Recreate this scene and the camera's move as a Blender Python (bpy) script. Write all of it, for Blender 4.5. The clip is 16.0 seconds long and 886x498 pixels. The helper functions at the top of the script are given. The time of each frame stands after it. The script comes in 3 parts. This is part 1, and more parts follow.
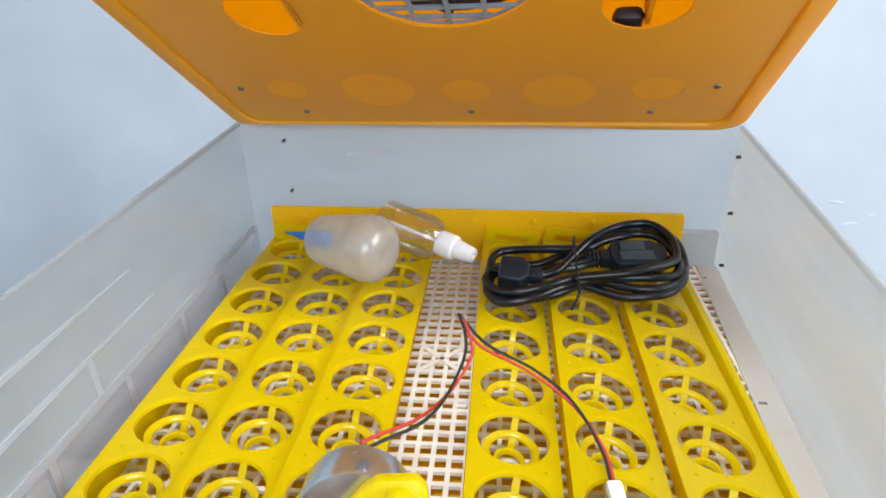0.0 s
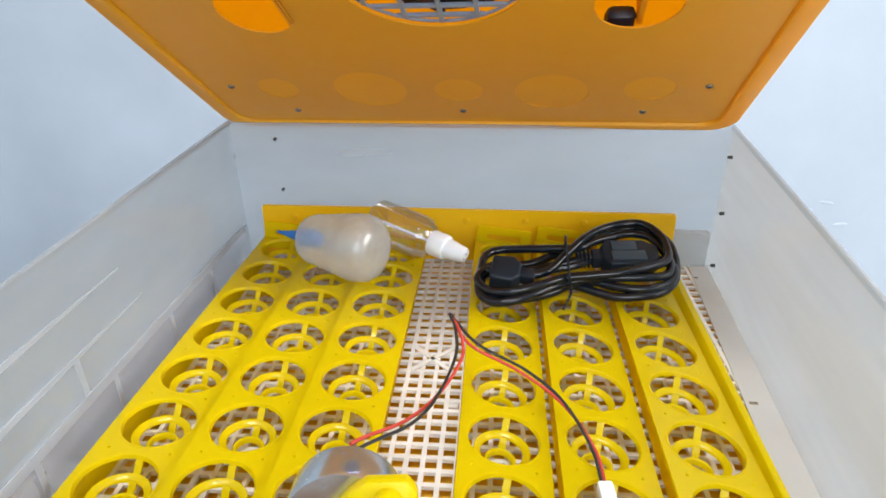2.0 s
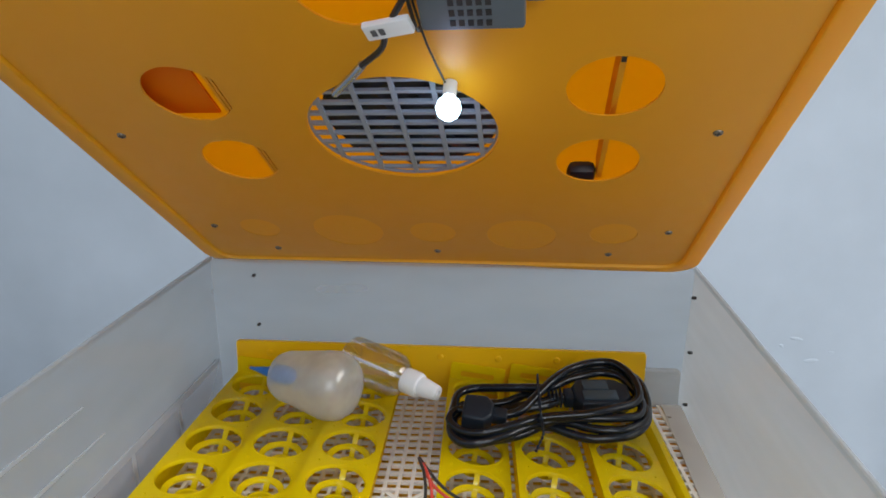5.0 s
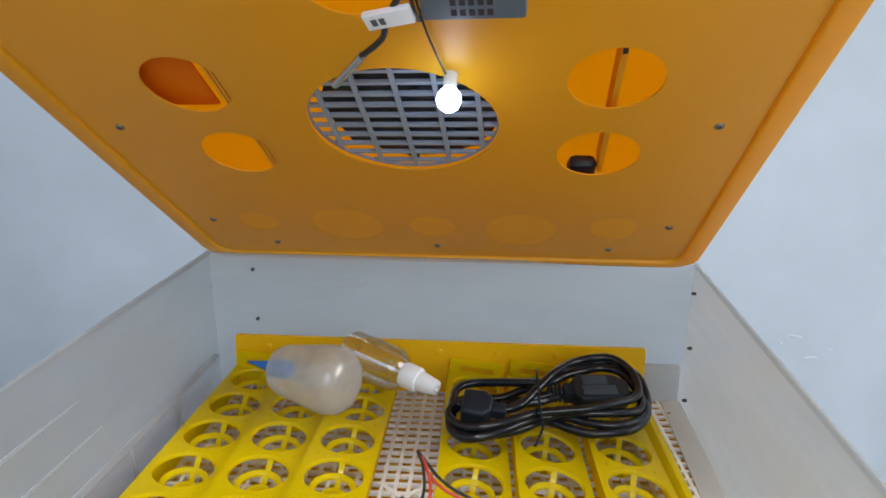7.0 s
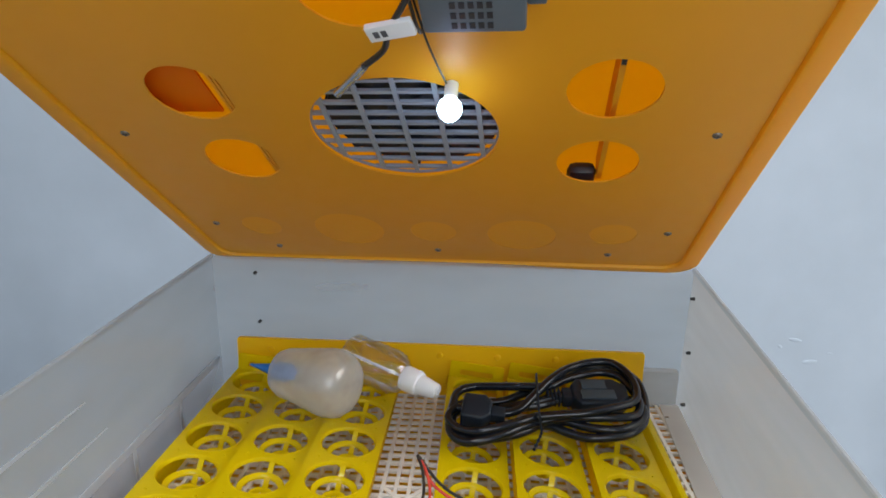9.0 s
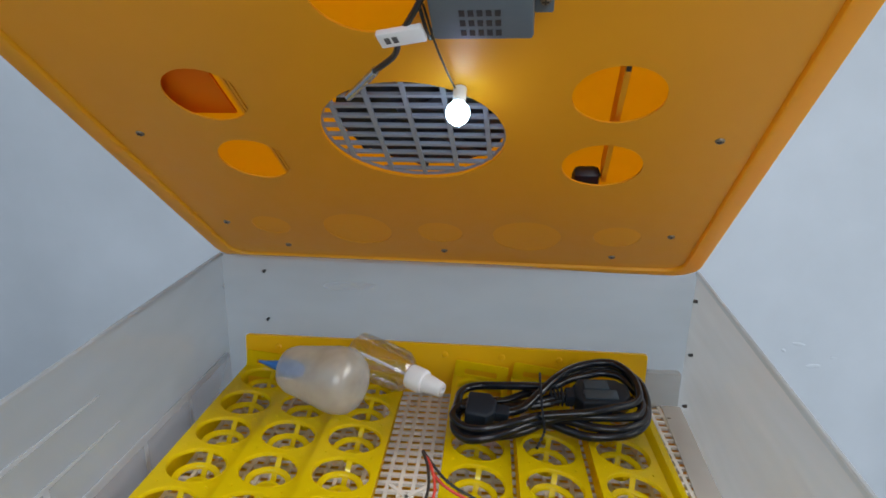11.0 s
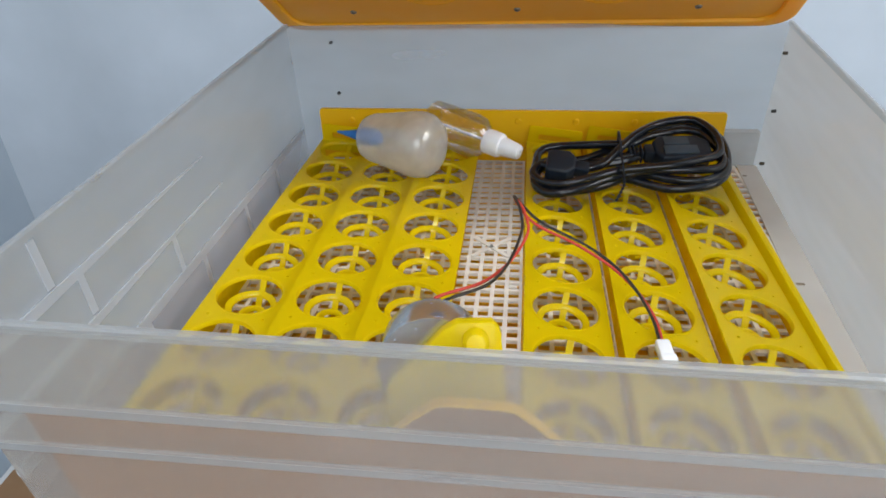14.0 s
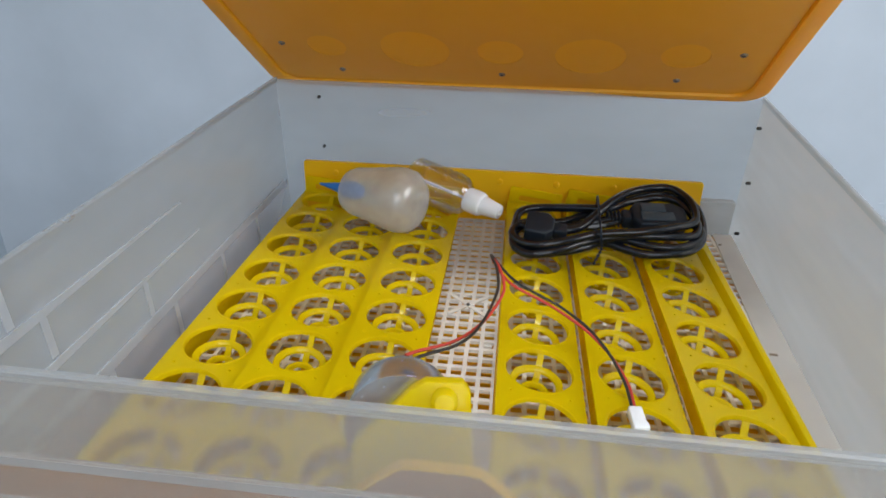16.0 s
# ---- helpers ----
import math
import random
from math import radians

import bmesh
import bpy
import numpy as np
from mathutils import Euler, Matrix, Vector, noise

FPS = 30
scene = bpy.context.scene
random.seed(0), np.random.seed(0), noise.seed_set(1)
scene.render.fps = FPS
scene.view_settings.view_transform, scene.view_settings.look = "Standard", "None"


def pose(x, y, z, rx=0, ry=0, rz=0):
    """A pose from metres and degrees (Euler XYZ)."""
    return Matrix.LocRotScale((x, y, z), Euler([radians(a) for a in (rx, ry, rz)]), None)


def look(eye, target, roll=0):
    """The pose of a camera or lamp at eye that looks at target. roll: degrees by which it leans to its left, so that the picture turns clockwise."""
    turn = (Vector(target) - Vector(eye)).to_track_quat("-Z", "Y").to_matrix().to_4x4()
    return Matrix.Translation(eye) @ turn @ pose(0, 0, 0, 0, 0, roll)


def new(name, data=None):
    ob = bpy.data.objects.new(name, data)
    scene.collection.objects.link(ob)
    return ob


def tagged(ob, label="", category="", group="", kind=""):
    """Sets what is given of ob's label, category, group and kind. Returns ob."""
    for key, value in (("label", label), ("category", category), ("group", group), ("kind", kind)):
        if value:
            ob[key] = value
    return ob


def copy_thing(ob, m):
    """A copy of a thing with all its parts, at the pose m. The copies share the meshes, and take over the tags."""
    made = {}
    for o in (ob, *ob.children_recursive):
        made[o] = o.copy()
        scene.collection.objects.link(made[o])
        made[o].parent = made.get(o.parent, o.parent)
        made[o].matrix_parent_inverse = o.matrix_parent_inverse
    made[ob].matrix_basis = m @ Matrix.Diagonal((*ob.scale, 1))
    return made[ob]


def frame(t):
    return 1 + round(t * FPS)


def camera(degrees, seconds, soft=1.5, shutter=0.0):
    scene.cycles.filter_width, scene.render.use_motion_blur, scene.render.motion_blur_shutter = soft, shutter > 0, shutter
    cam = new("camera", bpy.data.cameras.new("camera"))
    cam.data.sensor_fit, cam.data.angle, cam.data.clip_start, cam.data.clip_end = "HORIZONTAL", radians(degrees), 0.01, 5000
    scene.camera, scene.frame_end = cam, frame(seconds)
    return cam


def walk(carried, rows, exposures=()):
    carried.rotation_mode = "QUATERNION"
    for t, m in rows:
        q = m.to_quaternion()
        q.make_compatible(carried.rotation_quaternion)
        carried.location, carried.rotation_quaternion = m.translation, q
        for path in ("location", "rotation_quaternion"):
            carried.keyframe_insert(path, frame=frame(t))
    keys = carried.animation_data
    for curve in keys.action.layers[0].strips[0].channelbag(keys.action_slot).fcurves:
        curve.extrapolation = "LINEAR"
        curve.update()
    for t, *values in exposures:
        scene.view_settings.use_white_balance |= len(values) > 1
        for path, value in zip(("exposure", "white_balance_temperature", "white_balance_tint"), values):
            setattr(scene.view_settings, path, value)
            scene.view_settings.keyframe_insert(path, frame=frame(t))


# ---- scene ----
cam = camera(69.4, 16.0, soft=1.7, shutter=0.35)
PATH = [
    (0, (0.027, -0.181, 0.386), (-0.15, 1.622, -0.462), -1.1),
    (0.5, (0.027, -0.178, 0.383), (-0.137, 1.626, -0.466), -1.0),
    (1, (0.026, -0.178, 0.384), (-0.131, 1.624, -0.471), -0.7),
    (1.5, (0.026, -0.178, 0.385), (-0.126, 1.623, -0.471), -0.5),
    (2, (0.028, -0.179, 0.385), (-0.127, 1.625, -0.464), -0.7),
    (2.5, (0.028, -0.181, 0.387), (-0.122, 1.625, -0.461), -0.6),
    (3, (0.031, -0.184, 0.393), (-0.122, 1.653, -0.385), -0.8),
    (3.2, (0.031, -0.185, 0.398), (-0.096, 1.688, -0.283), -0.2),
    (3.5, (0.034, -0.188, 0.398), (-0.092, 1.735, -0.135), 0.6),
    (4, (0.035, -0.188, 0.4), (-0.076, 1.751, -0.074), 0.5),
    (6.5, (0.036, -0.185, 0.394), (-0.065, 1.755, -0.083), 0.5),
    (7, (0.035, -0.186, 0.394), (-0.067, 1.753, -0.086), 0.7),
    (7.5, (0.035, -0.185, 0.393), (-0.066, 1.754, -0.085), 0.7),
    (8, (0.035, -0.185, 0.395), (-0.066, 1.753, -0.087), 0.8),
    (8.5, (0.037, -0.187, 0.398), (-0.062, 1.752, -0.08), 0.6),
    (9, (0.036, -0.19, 0.4), (-0.071, 1.748, -0.081), 0.9),
    (11.5, (0.035, -0.2, 0.402), (-0.088, 1.738, -0.076), 1.4),
    (12, (0.027, -0.199, 0.396), (-0.089, 1.733, -0.106), 1.5),
    (12.2, (0.022, -0.201, 0.387), (-0.099, 1.703, -0.214), 1.0),
    (12.3, (0.015, -0.2, 0.377), (-0.093, 1.66, -0.35), 0.0),
    (12.5, (0.015, -0.202, 0.374), (-0.115, 1.6, -0.484), -0.6),
    (12.7, (0.009, -0.211, 0.368), (-0.174, 1.548, -0.567), -1.2),
    (13, (0.006, -0.216, 0.365), (-0.214, 1.499, -0.641), -2.0),
    (13.5, (0.007, -0.22, 0.368), (-0.228, 1.485, -0.65), -2.1),
    (14, (0.005, -0.221, 0.369), (-0.229, 1.473, -0.667), -2.2),
    (14.5, (0.006, -0.221, 0.368), (-0.223, 1.473, -0.67), -1.8),
    (15, (0.005, -0.222, 0.369), (-0.199, 1.525, -0.583), 0.1),
    (15.5, (0.008, -0.217, 0.368), (-0.177, 1.544, -0.562), 0.5),
    (16, (0.009, -0.219, 0.369), (-0.179, 1.565, -0.516), 1.1),
]
EXPO = [(0.0, 0.32), (2.5, 0.32), (3.0, 0.27), (3.2, 0.16), (3.5, 0.00), (4.0, -0.46), (6.5, -0.20), (7.5, -0.21), (8.5, -0.35), (9.0, -0.33), (11.5, -0.43), (12.0, -0.33), (12.3, 0.04), (12.5, 0.12), (12.7, -0.04), (13.0, -0.14), (13.5, -0.13), (14.5, -0.14), (15.0, -0.23), (16.0, -0.29)]
walk(cam, [(t, look(eye, target, roll)) for t, eye, target, roll in PATH], EXPO)

# ---------------------------------------------------------------- light
world = bpy.data.worlds.new("world")
scene.world = world
world.use_nodes = True
wn = world.node_tree
sky = wn.nodes.new("ShaderNodeTexSky")
sky.sky_type, sky.sun_disc = 'NISHITA', False
sky.sun_elevation, sky.sun_rotation = radians(50), radians(200)
wn.nodes["Background"].inputs["Strength"].default_value = 0.1
wn.links.new(sky.outputs["Color"], wn.nodes["Background"].inputs["Color"])


def area(name, m, w, h, power, colour):
    d = bpy.data.lights.new(name, 'AREA')
    d.shape, d.size, d.size_y, d.energy, d.color = 'RECTANGLE', w, h, power, colour
    o = new(name, d)
    o.matrix_world = m
    return o


# Fill lights added out of view; their windows and ceiling lamp are assumed.
area("fill_light_south", look((1.0, -2.43, 1.35), (0.9, 0, 1.1)), 2.1, 1.5, 44, (0.93, 0.97, 1.0))
area("fill_light_east", look((2.63, -0.3, 1.3), (0, -0.2, 1.1)), 1.7, 1.3, 60, (1.0, 0.985, 0.965))
area("fill_light_ceiling", look((0.0, -0.9, 2.435), (0, -0.9, 0)), 1.4, 0.4, 50, (0.95, 0.98, 1.0))

# ---------------------------------------------------------------- materials


def mat(name, colour, rough=0.5, metal=0.0, vary=0.06, scale=30.0, bump=0.0, bump_scale=200.0, coat=0.0, translucent=0.0, spec=0.5):
    m = bpy.data.materials.new(name)
    m.use_nodes = True
    n, l = m.node_tree.nodes, m.node_tree.links
    b = n["Principled BSDF"]
    b.inputs["Roughness"].default_value = rough
    b.inputs["Metallic"].default_value = metal
    b.inputs["Coat Weight"].default_value = coat
    b.inputs["Specular IOR Level"].default_value = spec
    tc = n.new("ShaderNodeTexCoord")
    big = n.new("ShaderNodeTexNoise")
    big.inputs["Scale"].default_value, big.inputs["Detail"].default_value = scale, 5
    fine = n.new("ShaderNodeTexNoise")
    fine.inputs["Scale"].default_value, fine.inputs["Detail"].default_value = bump_scale, 3
    l.new(tc.outputs["Object"], big.inputs["Vector"])
    l.new(tc.outputs["Object"], fine.inputs["Vector"])
    ramp = n.new("ShaderNodeMapRange")
    ramp.inputs["To Min"].default_value, ramp.inputs["To Max"].default_value = 1 - vary * 2, 1 + vary * 2
    l.new(big.outputs["Fac"], ramp.inputs["Value"])
    mul = n.new("ShaderNodeVectorMath")
    mul.operation = 'SCALE'
    mul.inputs[0].default_value = colour
    l.new(ramp.outputs["Result"], mul.inputs["Scale"])
    l.new(mul.outputs["Vector"], b.inputs["Base Color"])
    rr = n.new("ShaderNodeMapRange")
    rr.inputs["To Min"].default_value, rr.inputs["To Max"].default_value = max(0.02, rough - 0.1), min(1, rough + 0.1)
    l.new(fine.outputs["Fac"], rr.inputs["Value"])
    l.new(rr.outputs["Result"], b.inputs["Roughness"])
    if bump:
        bp = n.new("ShaderNodeBump")
        bp.inputs["Strength"].default_value, bp.inputs["Distance"].default_value = bump, 0.001
        l.new(fine.outputs["Fac"], bp.inputs["Height"])
        l.new(bp.outputs["Normal"], b.inputs["Normal"])
    if translucent:
        t = n.new("ShaderNodeBsdfTranslucent")
        mix = n.new("ShaderNodeMixShader")
        mix.inputs["Fac"].default_value = translucent
        l.new(mul.outputs["Vector"], t.inputs["Color"])
        l.new(b.outputs["BSDF"], mix.inputs[1])
        l.new(t.outputs["BSDF"], mix.inputs[2])
        l.new(mix.outputs["Shader"], n["Material Output"].inputs["Surface"])
    return m


def clear(name, colour, milk, rough=0.12, scale=9.0, gloss=0.08, streak=0.12, light_through=0.5, stretch=(1, 1, 1), blur=0.0):
    """Clouded plastic: a share of the light goes straight through, the rest is scattered."""
    m = bpy.data.materials.new(name)
    m.use_nodes = True
    n, l = m.node_tree.nodes, m.node_tree.links
    n.remove(n["Principled BSDF"])
    if blur:
        tr = n.new("ShaderNodeBsdfRefraction")
        tr.inputs["IOR"].default_value, tr.inputs["Roughness"].default_value = 1.12, blur
    else:
        tr = n.new("ShaderNodeBsdfTransparent")
    tr.inputs["Color"].default_value = (0.97, 0.97, 0.96, 1)
    df = n.new("ShaderNodeBsdfDiffuse")
    tl = n.new("ShaderNodeBsdfTranslucent")
    gl = n.new("ShaderNodeBsdfGlossy")
    gl.inputs["Roughness"].default_value = rough
    for x in (df, tl):
        x.inputs["Color"].default_value = (*colour, 1)
    half = n.new("ShaderNodeMixShader")
    half.inputs["Fac"].default_value = light_through
    l.new(df.outputs[0], half.inputs[1])
    l.new(tl.outputs[0], half.inputs[2])
    tc = n.new("ShaderNodeTexCoord")
    no = n.new("ShaderNodeTexNoise")
    no.inputs["Scale"].default_value, no.inputs["Detail"].default_value = scale, 3
    mp = n.new("ShaderNodeMapping")
    mp.inputs["Scale"].default_value = stretch
    l.new(tc.outputs["Object"], mp.inputs["Vector"])
    l.new(mp.outputs["Vector"], no.inputs["Vector"])
    mr = n.new("ShaderNodeMapRange")
    mr.inputs["From Min"].default_value, mr.inputs["From Max"].default_value = 0.25, 0.75
    mr.inputs["To Min"].default_value, mr.inputs["To Max"].default_value = max(0, milk - streak), min(1, milk + streak)
    l.new(no.outputs["Fac"], mr.inputs["Value"])
    body = n.new("ShaderNodeMixShader")
    l.new(mr.outputs["Result"], body.inputs["Fac"])
    l.new(tr.outputs[0], body.inputs[1])
    l.new(half.outputs[0], body.inputs[2])
    lw = n.new("ShaderNodeLayerWeight")
    lw.inputs["Blend"].default_value = 0.25
    sc = n.new("ShaderNodeMath")
    sc.operation = 'MULTIPLY_ADD'
    sc.inputs[1].default_value, sc.inputs[2].default_value = gloss * 2, gloss * 0.4
    l.new(lw.outputs["Fresnel"], sc.inputs[0])
    out = n.new("ShaderNodeMixShader")
    l.new(sc.outputs[0], out.inputs["Fac"])
    l.new(body.outputs[0], out.inputs[1])
    l.new(gl.outputs[0], out.inputs[2])
    l.new(out.outputs[0], n["Material Output"].inputs["Surface"])
    return m


def glow(name, colour, strength):
    m = bpy.data.materials.new(name)
    m.use_nodes = True
    b = m.node_tree.nodes["Principled BSDF"]
    b.inputs["Emission Color"].default_value = (*colour, 1)
    b.inputs["Emission Strength"].default_value = strength
    return m


YELLOW = mat("yellow_plastic", (0.86, 0.71, 0.004), 0.20, vary=0.04, scale=14, bump=0.05, bump_scale=90, translucent=0.55)
YELLOW_THIN = mat("thin_yellow_plastic", (0.90, 0.70, 0.004), 0.28, vary=0.04, scale=14, translucent=0.82)
YELLOW_DEEP = mat("deep_yellow_plastic", (0.90, 0.56, 0.005), 0.36, vary=0.05, scale=12, bump=0.05, bump_scale=80, translucent=0.32)
ORANGE = mat("orange_plastic", (0.80, 0.345, 0.012), 0.46, vary=0.03, scale=7, bump=0.03, bump_scale=60, translucent=0.1, spec=0.32)
# Lighter copy of the lid's orange, for light shining through thin spots.
BOSS = mat("backlit_orange_plastic", (0.89, 0.395, 0.007), 0.42, vary=0.03, scale=7, translucent=0.12, spec=0.2)
# Redder, darker copy of the lid's orange for shade inside the vent.
ORANGE_DEEP = mat("recess_shade_orange_plastic", (0.84, 0.23, 0.003), 0.6, vary=0.05, scale=9, bump=0.03, bump_scale=60, translucent=0.3, spec=0.15)
ORANGE_RIM = mat("orange_rim_plastic", (0.88, 0.47, 0.02), 0.40, vary=0.04, scale=7, bump=0.03, bump_scale=60, translucent=0.4)
ORANGE_SHELL = mat("orange_shell_plastic", (0.94, 0.54, 0.03), 0.38, vary=0.03, scale=7, bump=0.03, bump_scale=60, translucent=0.8)
WHITE_PLASTIC = mat("white_plastic", (0.74, 0.715, 0.67), 0.42, vary=0.13, scale=35, bump=0.06)
CLEAN_WHITE = mat("clean_white_plastic", (0.82, 0.85, 0.88), 0.35, vary=0.03)
GREY_PLASTIC = mat("grey_plastic", (0.27, 0.30, 0.35), 0.4, vary=0.05)
DARK_FAN = mat("dark_fan_plastic", (0.016, 0.018, 0.025), 0.4)
SENSOR_MAT = mat("slate_grey_plastic", (0.10, 0.13, 0.16), 0.5, vary=0.05, bump=0.1)
BLACK = mat("black_rubber", (0.006, 0.008, 0.012), 0.13, vary=0.05, bump=0.0, spec=0.45)
BLACK_MATT = mat("black_matt_plastic", (0.013, 0.019, 0.028), 0.42, vary=0.08, bump=0.06, spec=0.25)
SLATE = mat("slate_black_plastic", (0.045, 0.066, 0.085), 0.45, vary=0.1, bump=0.05, spec=0.3)
RED_WIRE = mat("red_wire", (0.46, 0.045, 0.03), 0.4)
BLACK_WIRE = mat("black_wire", (0.02, 0.02, 0.02), 0.35)
STEEL = mat("brushed_steel", (0.56, 0.59, 0.61), 0.24, 0.9, vary=0.08, scale=60, bump=0.02)
SCREW = mat("dull_screw_steel", (0.26, 0.22, 0.17), 0.45, 1.0, vary=0.2)
DARK_DOT = mat("dark_screw", (0.05, 0.05, 0.05), 0.45, 0.6)
BLUE = mat("blue_plastic", (0.015, 0.16, 0.52), 0.35, vary=0.05)
CARD = mat("brown_cardboard", (0.20, 0.11, 0.05), 0.8, vary=0.08, scale=10, bump=0.25, bump_scale=150)
# West wall's darker copy of the plaster; its shade is in the colour.
SHADE_WALL = mat("shaded_plaster", (0.30, 0.355, 0.41), 0.75, vary=0.12, scale=1.7, bump=0.25, bump_scale=35)
# Grey tone and broad mottling carry soft shade on the white walls.
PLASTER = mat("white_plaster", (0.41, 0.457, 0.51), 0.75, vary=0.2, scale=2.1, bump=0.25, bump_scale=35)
FLOOR_MAT = mat("pale_floor_tile", (0.62, 0.63, 0.64), 0.35, vary=0.04, scale=5, bump=0.05)
MARK = mat("grey_print", (0.10, 0.10, 0.11), 0.7)
SCUFF = mat("pale_scuffed_plaster", (0.435, 0.485, 0.535), 0.8, vary=0.1, scale=60)
PAPER = mat("white_tape", (0.82, 0.83, 0.84), 0.7, vary=0.04)
FROST = clear("clouded_clear_plastic", (0.58, 0.615, 0.65), 0.39, streak=0.07, stretch=(0.4, 0.4, 1.2))
# Same tub plastic; beige tint and streaks stand for light bounced onto it.
FROST_SIDE = clear("bounce_streaked_clear_plastic", (0.63, 0.61, 0.585), 0.46, scale=9, streak=0.12, stretch=(1, 0.22, 2.0))
# Front wall's copy, its colour darkened for the shade on that side.
FROST_FRONT = clear("frosted_front_plastic", (0.45, 0.43, 0.40), 0.39, rough=0.2, streak=0.06, stretch=(0.25, 0.4, 1.6), blur=0.24)
FROST_RIB = clear("milky_rib_plastic", (0.70, 0.75, 0.82), 0.66, rough=0.3)
# Greyer copy of the wall plastic; shade behind it is in the colour.
FROST_LOW = clear("shade_greyed_clear_plastic", (0.53, 0.52, 0.55), 0.40, streak=0.06, stretch=(1, 0.3, 1.4))
BORDER = clear("beige_border_plastic", (0.79, 0.79, 0.775), 0.88, rough=0.35)
SLOT_BROWN = mat("brown_shadowed_slot", (0.22, 0.18, 0.13), 0.7)
BASE_CLEAR = clear("clear_base_plastic", (0.8, 0.8, 0.78), 0.15)
MILKY = clear("milky_bottle_plastic", (0.90, 0.925, 0.94), 0.40, rough=0.2, scale=25, gloss=0.18)
BOTTLE = clear("clear_bottle_plastic", (0.88, 0.87, 0.84), 0.03, rough=0.04, scale=25, gloss=0.26, streak=0.02)
LED_MAT = glow("led_emitter", (0.5, 0.78, 1.0), 16)
TAN = mat("dull_orange_plastic", (0.44, 0.21, 0.085), 0.45, vary=0.1, scale=10, bump=0.05, translucent=0.25)
AMBER_SHADE = mat("shaded_amber_plastic", (0.26, 0.11, 0.035), 0.45, vary=0.08, scale=12, bump=0.05, translucent=0.2)
AMBER = mat("amber_plastic", (0.90, 0.52, 0.015), 0.4, vary=0.08, scale=12, bump=0.05, translucent=0.35)

# ---------------------------------------------------------------- mesh helpers


def mesh_of(name, bm, material, smooth=35):
    bmesh.ops.recalc_face_normals(bm, faces=bm.faces)
    me = bpy.data.meshes.new(name)
    bm.to_mesh(me)
    bm.free()
    me.materials.append(material)
    if smooth:
        me.shade_smooth()
        me.set_sharp_from_angle(angle=radians(smooth))
    return me


def part(name, bm, material, parent=None, label="", m=None, smooth=35):
    data = bm if isinstance(bm, bpy.types.Mesh) else mesh_of(name, bm, material, smooth)
    ob = new(name, data)
    if parent:
        ob.parent = parent
    if m is not None:
        ob.matrix_basis = m
    if label:
        ob["label"] = label
    return ob


def thing(name, label, category, m=None, group="", kind=""):
    ob = new(name)
    ob.empty_display_size = 0.02
    if m is not None:
        ob.matrix_basis = m
    return tagged(ob, label, category, group, kind)


def box(bm, x0, x1, y0, y1, z0, z1, bevel=0.0, m=None):
    r = bmesh.ops.create_cube(bm, size=1)
    vs = r["verts"]
    bmesh.ops.transform(bm, verts=vs, matrix=Matrix.Translation(((x0 + x1) / 2, (y0 + y1) / 2, (z0 + z1) / 2)) @ Matrix.Diagonal((x1 - x0, y1 - y0, z1 - z0, 1)))
    if bevel:
        es = list({e for v in vs for e in v.link_edges})
        g = bmesh.ops.bevel(bm, geom=es, offset=bevel, segments=2, profile=0.5, affect='EDGES')
        vs = list({v for f in g["faces"] for v in f.verts} | {v for v in vs if v.is_valid})
    if m is not None:
        bmesh.ops.transform(bm, verts=vs, matrix=m)
    return vs


def boxes(*rows, bevel=0.0):
    bm = bmesh.new()
    for r in rows:
        box(bm, *r, bevel=bevel)
    return bm


def lathe(bm, profile, seg=32, m=None):
    """Turn (radius, height) points round z; closed where the radius is 0."""
    rings, made = [], []
    for r, z in profile:
        if r < 1e-6:
            v = bm.verts.new((0, 0, z))
            rings.append([v])
            made.append(v)
        else:
            ring = [bm.verts.new((r * math.cos(2 * math.pi * i / seg), r * math.sin(2 * math.pi * i / seg), z)) for i in range(seg)]
            rings.append(ring)
            made += ring
    for a, b in zip(rings, rings[1:]):
        for i in range(seg):
            j = (i + 1) % seg
            if len(a) == 1 and len(b) > 1:
                bm.faces.new((a[0], b[i], b[j]))
            elif len(b) == 1 and len(a) > 1:
                bm.faces.new((a[i], b[0], a[j]))
            elif len(a) > 1:
                bm.faces.new((a[i], b[i], b[j], a[j]))
    if m is not None:
        bmesh.ops.transform(bm, verts=made, matrix=m)
    return made


def round_rect(x0, x1, y0, y1, r, n=6):
    out = []
    for cx, cy, a in ((x1 - r, y0 + r, -90), (x1 - r, y1 - r, 0), (x0 + r, y1 - r, 90), (x0 + r, y0 + r, 180)):
        for i in range(n + 1):
            t = radians(a + 90 * i / n)
            out.append((cx + r * math.cos(t), cy + r * math.sin(t)))
    return out


def circle(cx, cy, r, n=32, ry=None):
    return [(cx + r * math.cos(2 * math.pi * i / n), cy + (ry or r) * math.sin(2 * math.pi * i / n)) for i in range(n)]


def plate(outer, holes, z_top, thick):
    """A flat plate with holes through it."""
    bm = bmesh.new()
    edges = []
    for loop in (outer, *holes):
        vs = [bm.verts.new((x, y, z_top)) for x, y in loop]
        edges += [bm.edges.new((vs[i], vs[(i + 1) % len(vs)])) for i in range(len(vs))]
    bmesh.ops.triangle_fill(bm, use_beauty=True, use_dissolve=False, edges=edges)
    faces = list(bm.faces)
    ext = bmesh.ops.extrude_face_region(bm, geom=faces)
    bmesh.ops.translate(bm, verts=[v for v in ext["geom"] if isinstance(v, bmesh.types.BMVert)], vec=(0, 0, -thick))
    return bm


